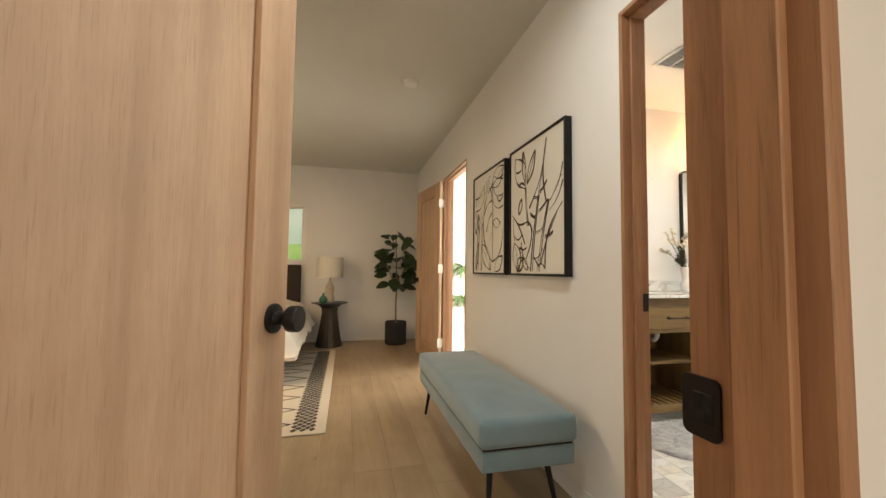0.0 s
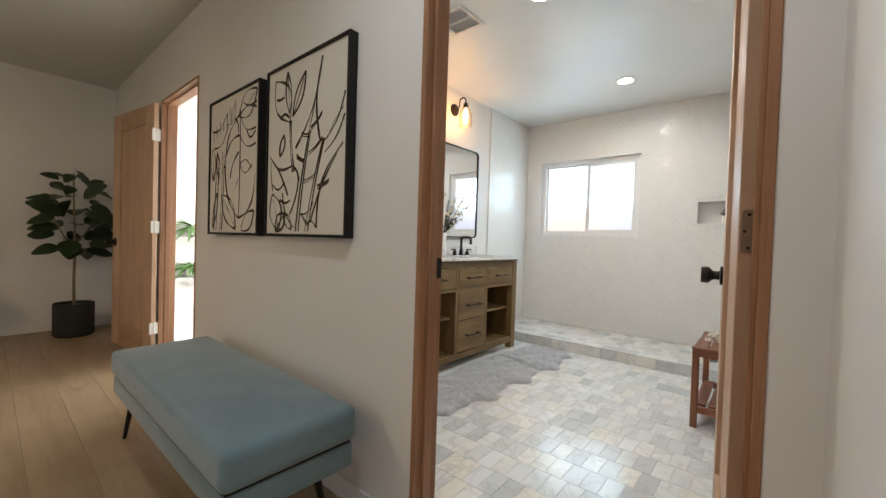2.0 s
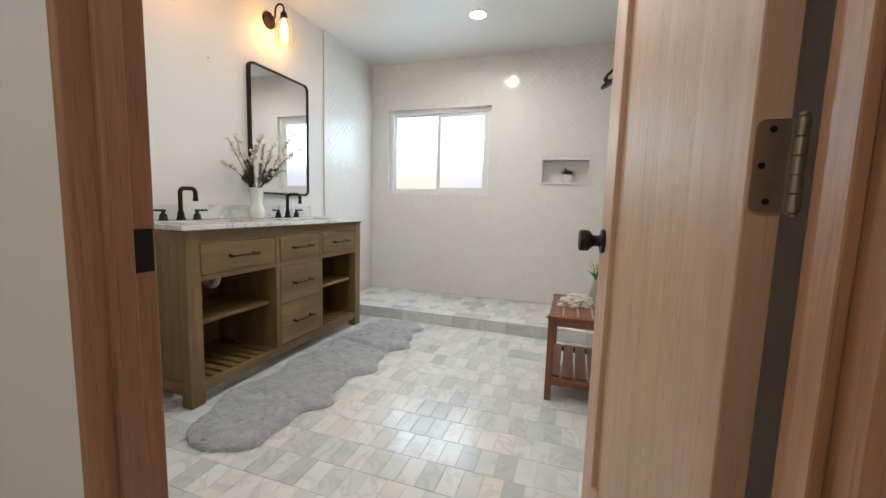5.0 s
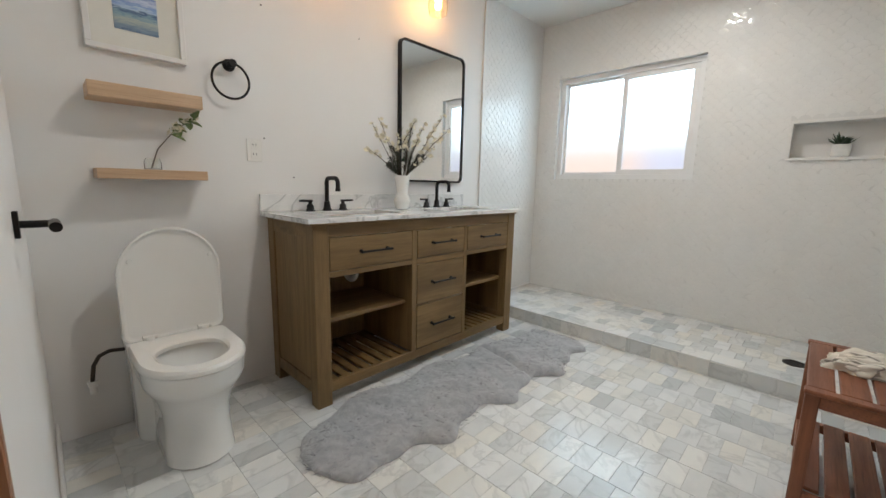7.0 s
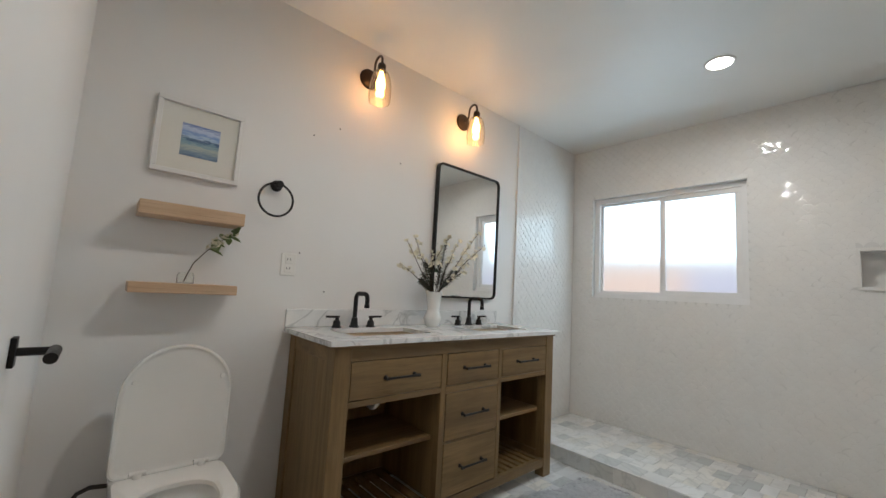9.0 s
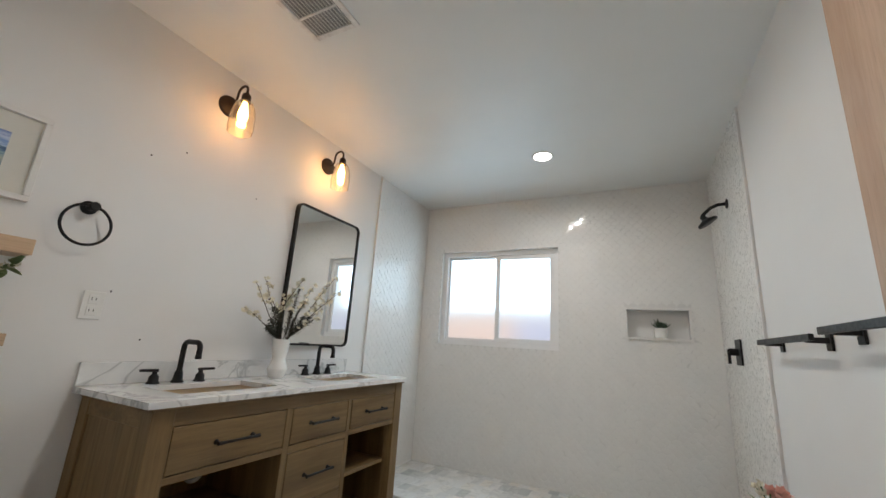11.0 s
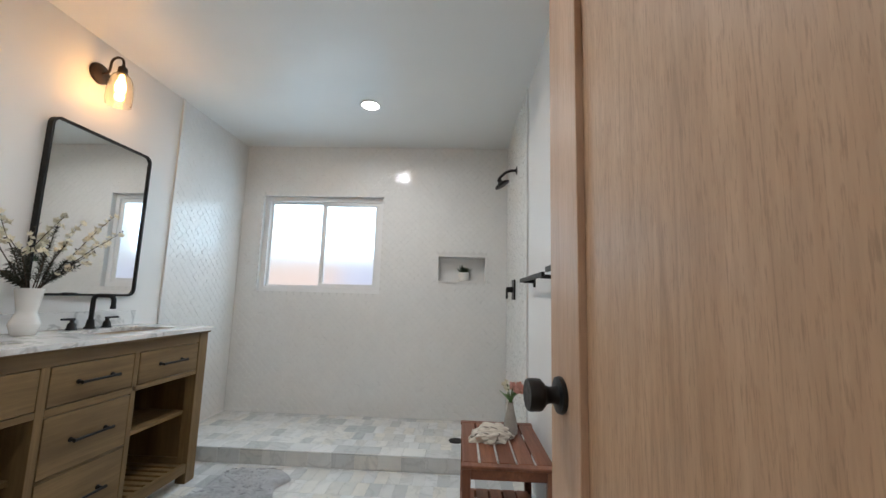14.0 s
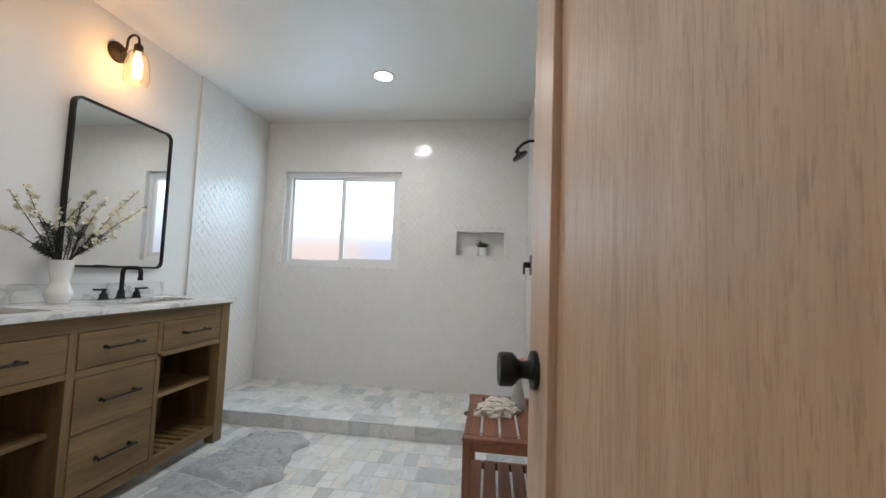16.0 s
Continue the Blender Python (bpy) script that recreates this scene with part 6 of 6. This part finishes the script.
class Pieces:
    """The nearest pieces as objects of their own, the rest as one joined mesh."""

    def __init__(self, name, parent, material, bevel=0.0007):
        self.bevel = bevel
        self.name, self.parent, self.material = name, parent, material
        self.verts, self.faces, self.made, self.shapes = [], [], 0, {}

    def add(self, x, y, z, sx, sy, sz, near):
        key = (round(sx, 3), round(sy, 3))
        if key not in self.shapes:
            self.shapes[key] = box_mesh(self.name, key[0], key[1], sz, self.bevel, self.material)
        me = self.shapes[key]
        if near and self.made < 300:
            ob = new(self.name, me)
            ob.location, ob.parent = (x, y, z), self.parent
            self.made += 1
            return
        base = len(self.verts)
        self.verts += [(v.co.x + x, v.co.y + y, v.co.z + z) for v in me.vertices]
        self.faces += [[i + base for i in p.vertices] for p in me.polygons]

    def rest(self, label):
        if not self.verts:
            return
        me = bpy.data.meshes.new(self.name + "_rest")
        me.from_pydata(self.verts, [], self.faces)
        me.materials.append(self.material)
        ob = tagged(new(self.name + "_rest", me), label, kind="stuff")
        ob.parent = self.parent


rng = random.Random(2)
TW, TL, G = 0.0762, 0.1524, 0.0010


def tile_rows(pieces, x0, x1, y0, y1, z, near):
    """Rows of 3 by 6 inch tiles, the long side along x, each row shifted."""
    row, x = 0, x0
    while x < x1 - 0.004:
        lx = min(TL, x1 - x)
        y = y0 - (TW * 0.5 if row % 2 else 0) - rng.uniform(0, 0.3) * TW
        while y < y1:
            a, b = max(y, y0), min(y + TW, y1)
            if b - a > 0.006:
                pieces.add(x + G / 2, a + G / 2, z + rng.uniform(-0.0004, 0.0004), lx - G, b - a - G, 0.006, near(x, a))
            y += TW
        x += TL
        row += 1


fl = Pieces("floor_tile", BATHFLOOR, FLOORMARBLE)
tile_rows(fl, TX + 0.001, 3.815, SY + 0.001, NY - 0.001, -0.006, lambda x, y: 1.55 < x < 3.3 and 0.8 < y < 2.3)
fl.rest("polished marble floor tiles, white to grey")
sh = Pieces("shower_tile", SHOWERFLOOR, FLOORMARBLE)
tile_rows(sh, 3.955, EX - 0.002, SY + 0.012, NY - 0.012, 0.0735, lambda x, y: True)
sh.rest("marble shower floor tiles")
curb = solid("shower_curb", box(3.822, SY + 0.012, -0.01, 3.952, NY - 0.012, 0.086), GROUT, "low shower curb faced with marble tiles", "curb", kind=S)
y, k = SY + 0.013, 0
while y < NY - 0.02:
    w = min(TL, NY - 0.013 - y)
    me = box_mesh("curb_tile", w - G, 0.0955, 0.006, 0.0012, FLOORMARBLE)
    ob = new("curb_tile", me)
    ob.matrix_world = Matrix(((0, 0, -1, 3.822), (1, 0, 0, y), (0, 1, 0, 0.0), (0, 0, 0, 1)))
    ob.parent = curb
    ob = new("curb_tile", box_mesh("curb_tile", 0.144, w - G, 0.006, 0.0015, FLOORMARBLE))
    ob.location, ob.parent = (3.814, y, 0.0862), curb
    y += TW * 2

# scalloped wall tiles: a fan shape, a little domed, laid in shifted rows
FW, FH = 0.066, 0.033


def fan_piece(lo_u, hi_u, lo_w, hi_w):
    """Outline of one scallop about its centre, clipped to a rectangle (u across, w up)."""
    r = FW / 2 - 0.0006
    pts = [(r * math.cos(radians(a)), r * math.sin(radians(a))) for a in (0, 22, 45, 67, 90, 113, 135, 158, 180)]
    pts += [(r * math.cos(radians(a)) - r, r * math.sin(radians(a)) - r) for a in (67, 45, 22)] + [(0, -r)] + [(r - r * math.cos(radians(a)), r * math.sin(radians(a)) - r) for a in (22, 45, 67)]
    return [(min(max(u, lo_u), hi_u), min(max(w, lo_w), hi_w)) for u, w in pts]


def scallops(name, parent, m, u0, u1, w0, w1, holes, label, near):
    """Cover a wall piece from u0 to u1 and w0 to w1, but for its holes; m maps (u, w, out) to the world."""
    verts, faces, made, row = [], [], 0, 0
    shared = {}
    w = w0
    while w < w1 + FH:
        u = u0 - (FW / 2 if row % 2 else 0)
        while u < u1 + FW / 2:
            lo, hi, bl, bh = u0 - u, u1 - u, w0 - w, w1 - w
            skip = False
            for a, b, c, d in holes:
                if a - FW / 2 < u < b + FW / 2 and c - FW / 2 < w < d + FH:
                    ways = [(u - (a - FW / 2), "hi")] if u <= a else [((b + FW / 2) - u, "lo")] if u >= b else []
                    ways += [(w - (c - FW / 2), "bh")] if w <= c else [((d + FH) - w, "bl")] if w >= d else []
                    if not ways:
                        skip = True
                        continue
                    side = min(ways)[1]
                    if side == "hi":
                        hi = min(hi, a - u)
                    elif side == "lo":
                        lo = max(lo, b - u)
                    elif side == "bh":
                        bh = min(bh, c - w)
                    else:
                        bl = max(bl, d - w)
            if not skip and hi - lo > 0.004 and bh - bl > 0.004 and hi > -FW / 2 and lo < FW / 2:
                pts = fan_piece(lo, hi, bl, bh)
                us, ws = [p[0] for p in pts], [p[1] for p in pts]
                if max(us) - min(us) > 0.006 and max(ws) - min(ws) > 0.006:
                    cu, cw = sum(us) / len(us), sum(ws) / len(ws)
                    tilt = (rng.gauss(0, 0.017), rng.gauss(0, 0.017))
                    n = len(pts)
                    vs = [(p[0], p[1], 0.0) for p in pts]
                    vs += [(cu + (p[0] - cu) * 0.972, cw + (p[1] - cw) * 0.972, 0.0008 + tilt[0] * (p[0] - cu) + tilt[1] * (p[1] - cw)) for p in pts]
                    vs += [(cu + (p[0] - cu) * 0.6, cw + (p[1] - cw) * 0.6, 0.0012 + 0.6 * (tilt[0] * (p[0] - cu) + tilt[1] * (p[1] - cw))) for p in pts]
                    fs = [(k, (k + 1) % n, n + (k + 1) % n, n + k) for k in range(n)] + [(n + k, n + (k + 1) % n, 2 * n + (k + 1) % n, 2 * n + k) for k in range(n)] + [tuple(range(2 * n, 3 * n))]
                    if near(u, w) and made < 300:
                        me = bpy.data.meshes.new(name)
                        me.from_pydata([tuple(m @ Vector((a + u, b + w, c))) for a, b, c in vs], [], fs)
                        me.materials.append(TILEWHITE)
                        ob = new(name, me)
                        ob.parent = parent
                        made += 1
                    else:
                        base = len(verts)
                        verts += [tuple(m @ Vector((a + u, b + w, c))) for a, b, c in vs]
                        faces += [[i + base for i in f] for f in fs]
            u += FW
        w += FH
        row += 1
    me = bpy.data.meshes.new(name + "_rest")
    me.from_pydata(verts, [], faces)
    me.materials.append(TILEWHITE)
    tagged(new(name + "_rest", me), label, kind="stuff").parent = parent


east, north = bpy.data.objects["wall_bath_east"], bpy.data.objects["wall_bath_north"]
scallops("scallop_tile", east, Matrix(((0, 0, -1, EX), (1, 0, 0, 0), (0, 1, 0, 0), (0, 0, 0, 1))), SY + 0.013, NY - 0.010, 0.081, ZB - 0.001, [(1.53, 2.66, 1.13, 2.02), (0.57, 1.024, 1.252, 1.50)], "glossy white scalloped wall tiles", lambda u, w: 1.0 < u < 2.0 and w > 1.9)
scallops("scallop_tile", north, Matrix(((1, 0, 0, 0), (0, 0, -1, NY), (0, 1, 0, 0), (0, 0, 0, 1))), 3.783, EX - 0.010, 0.09, ZB - 0.001, [], "glossy white scalloped wall tiles", lambda u, w: 1.1 < w < 2.1)

# oak planks
pk = Pieces("floor_plank", FLOOR, PLANK, 0.0004)
PW, x = 0.19, WX
while x < TX - 0.03:
    y = -2.1 - rng.uniform(0, 1.8)
    w = min(PW, TX - 0.021 - x)
    while y < FY:
        a, b = max(y, -2.0 if x > -1.3 else SYH), min(y + 1.9, FY)
        if b - a > 0.01:
            pk.add(x + 0.0003, a + 0.0003, -0.010, w - 0.0006, b - a - 0.0006, 0.010, True)
        y += 1.9
    x += PW
pk.rest("pale oak planks")
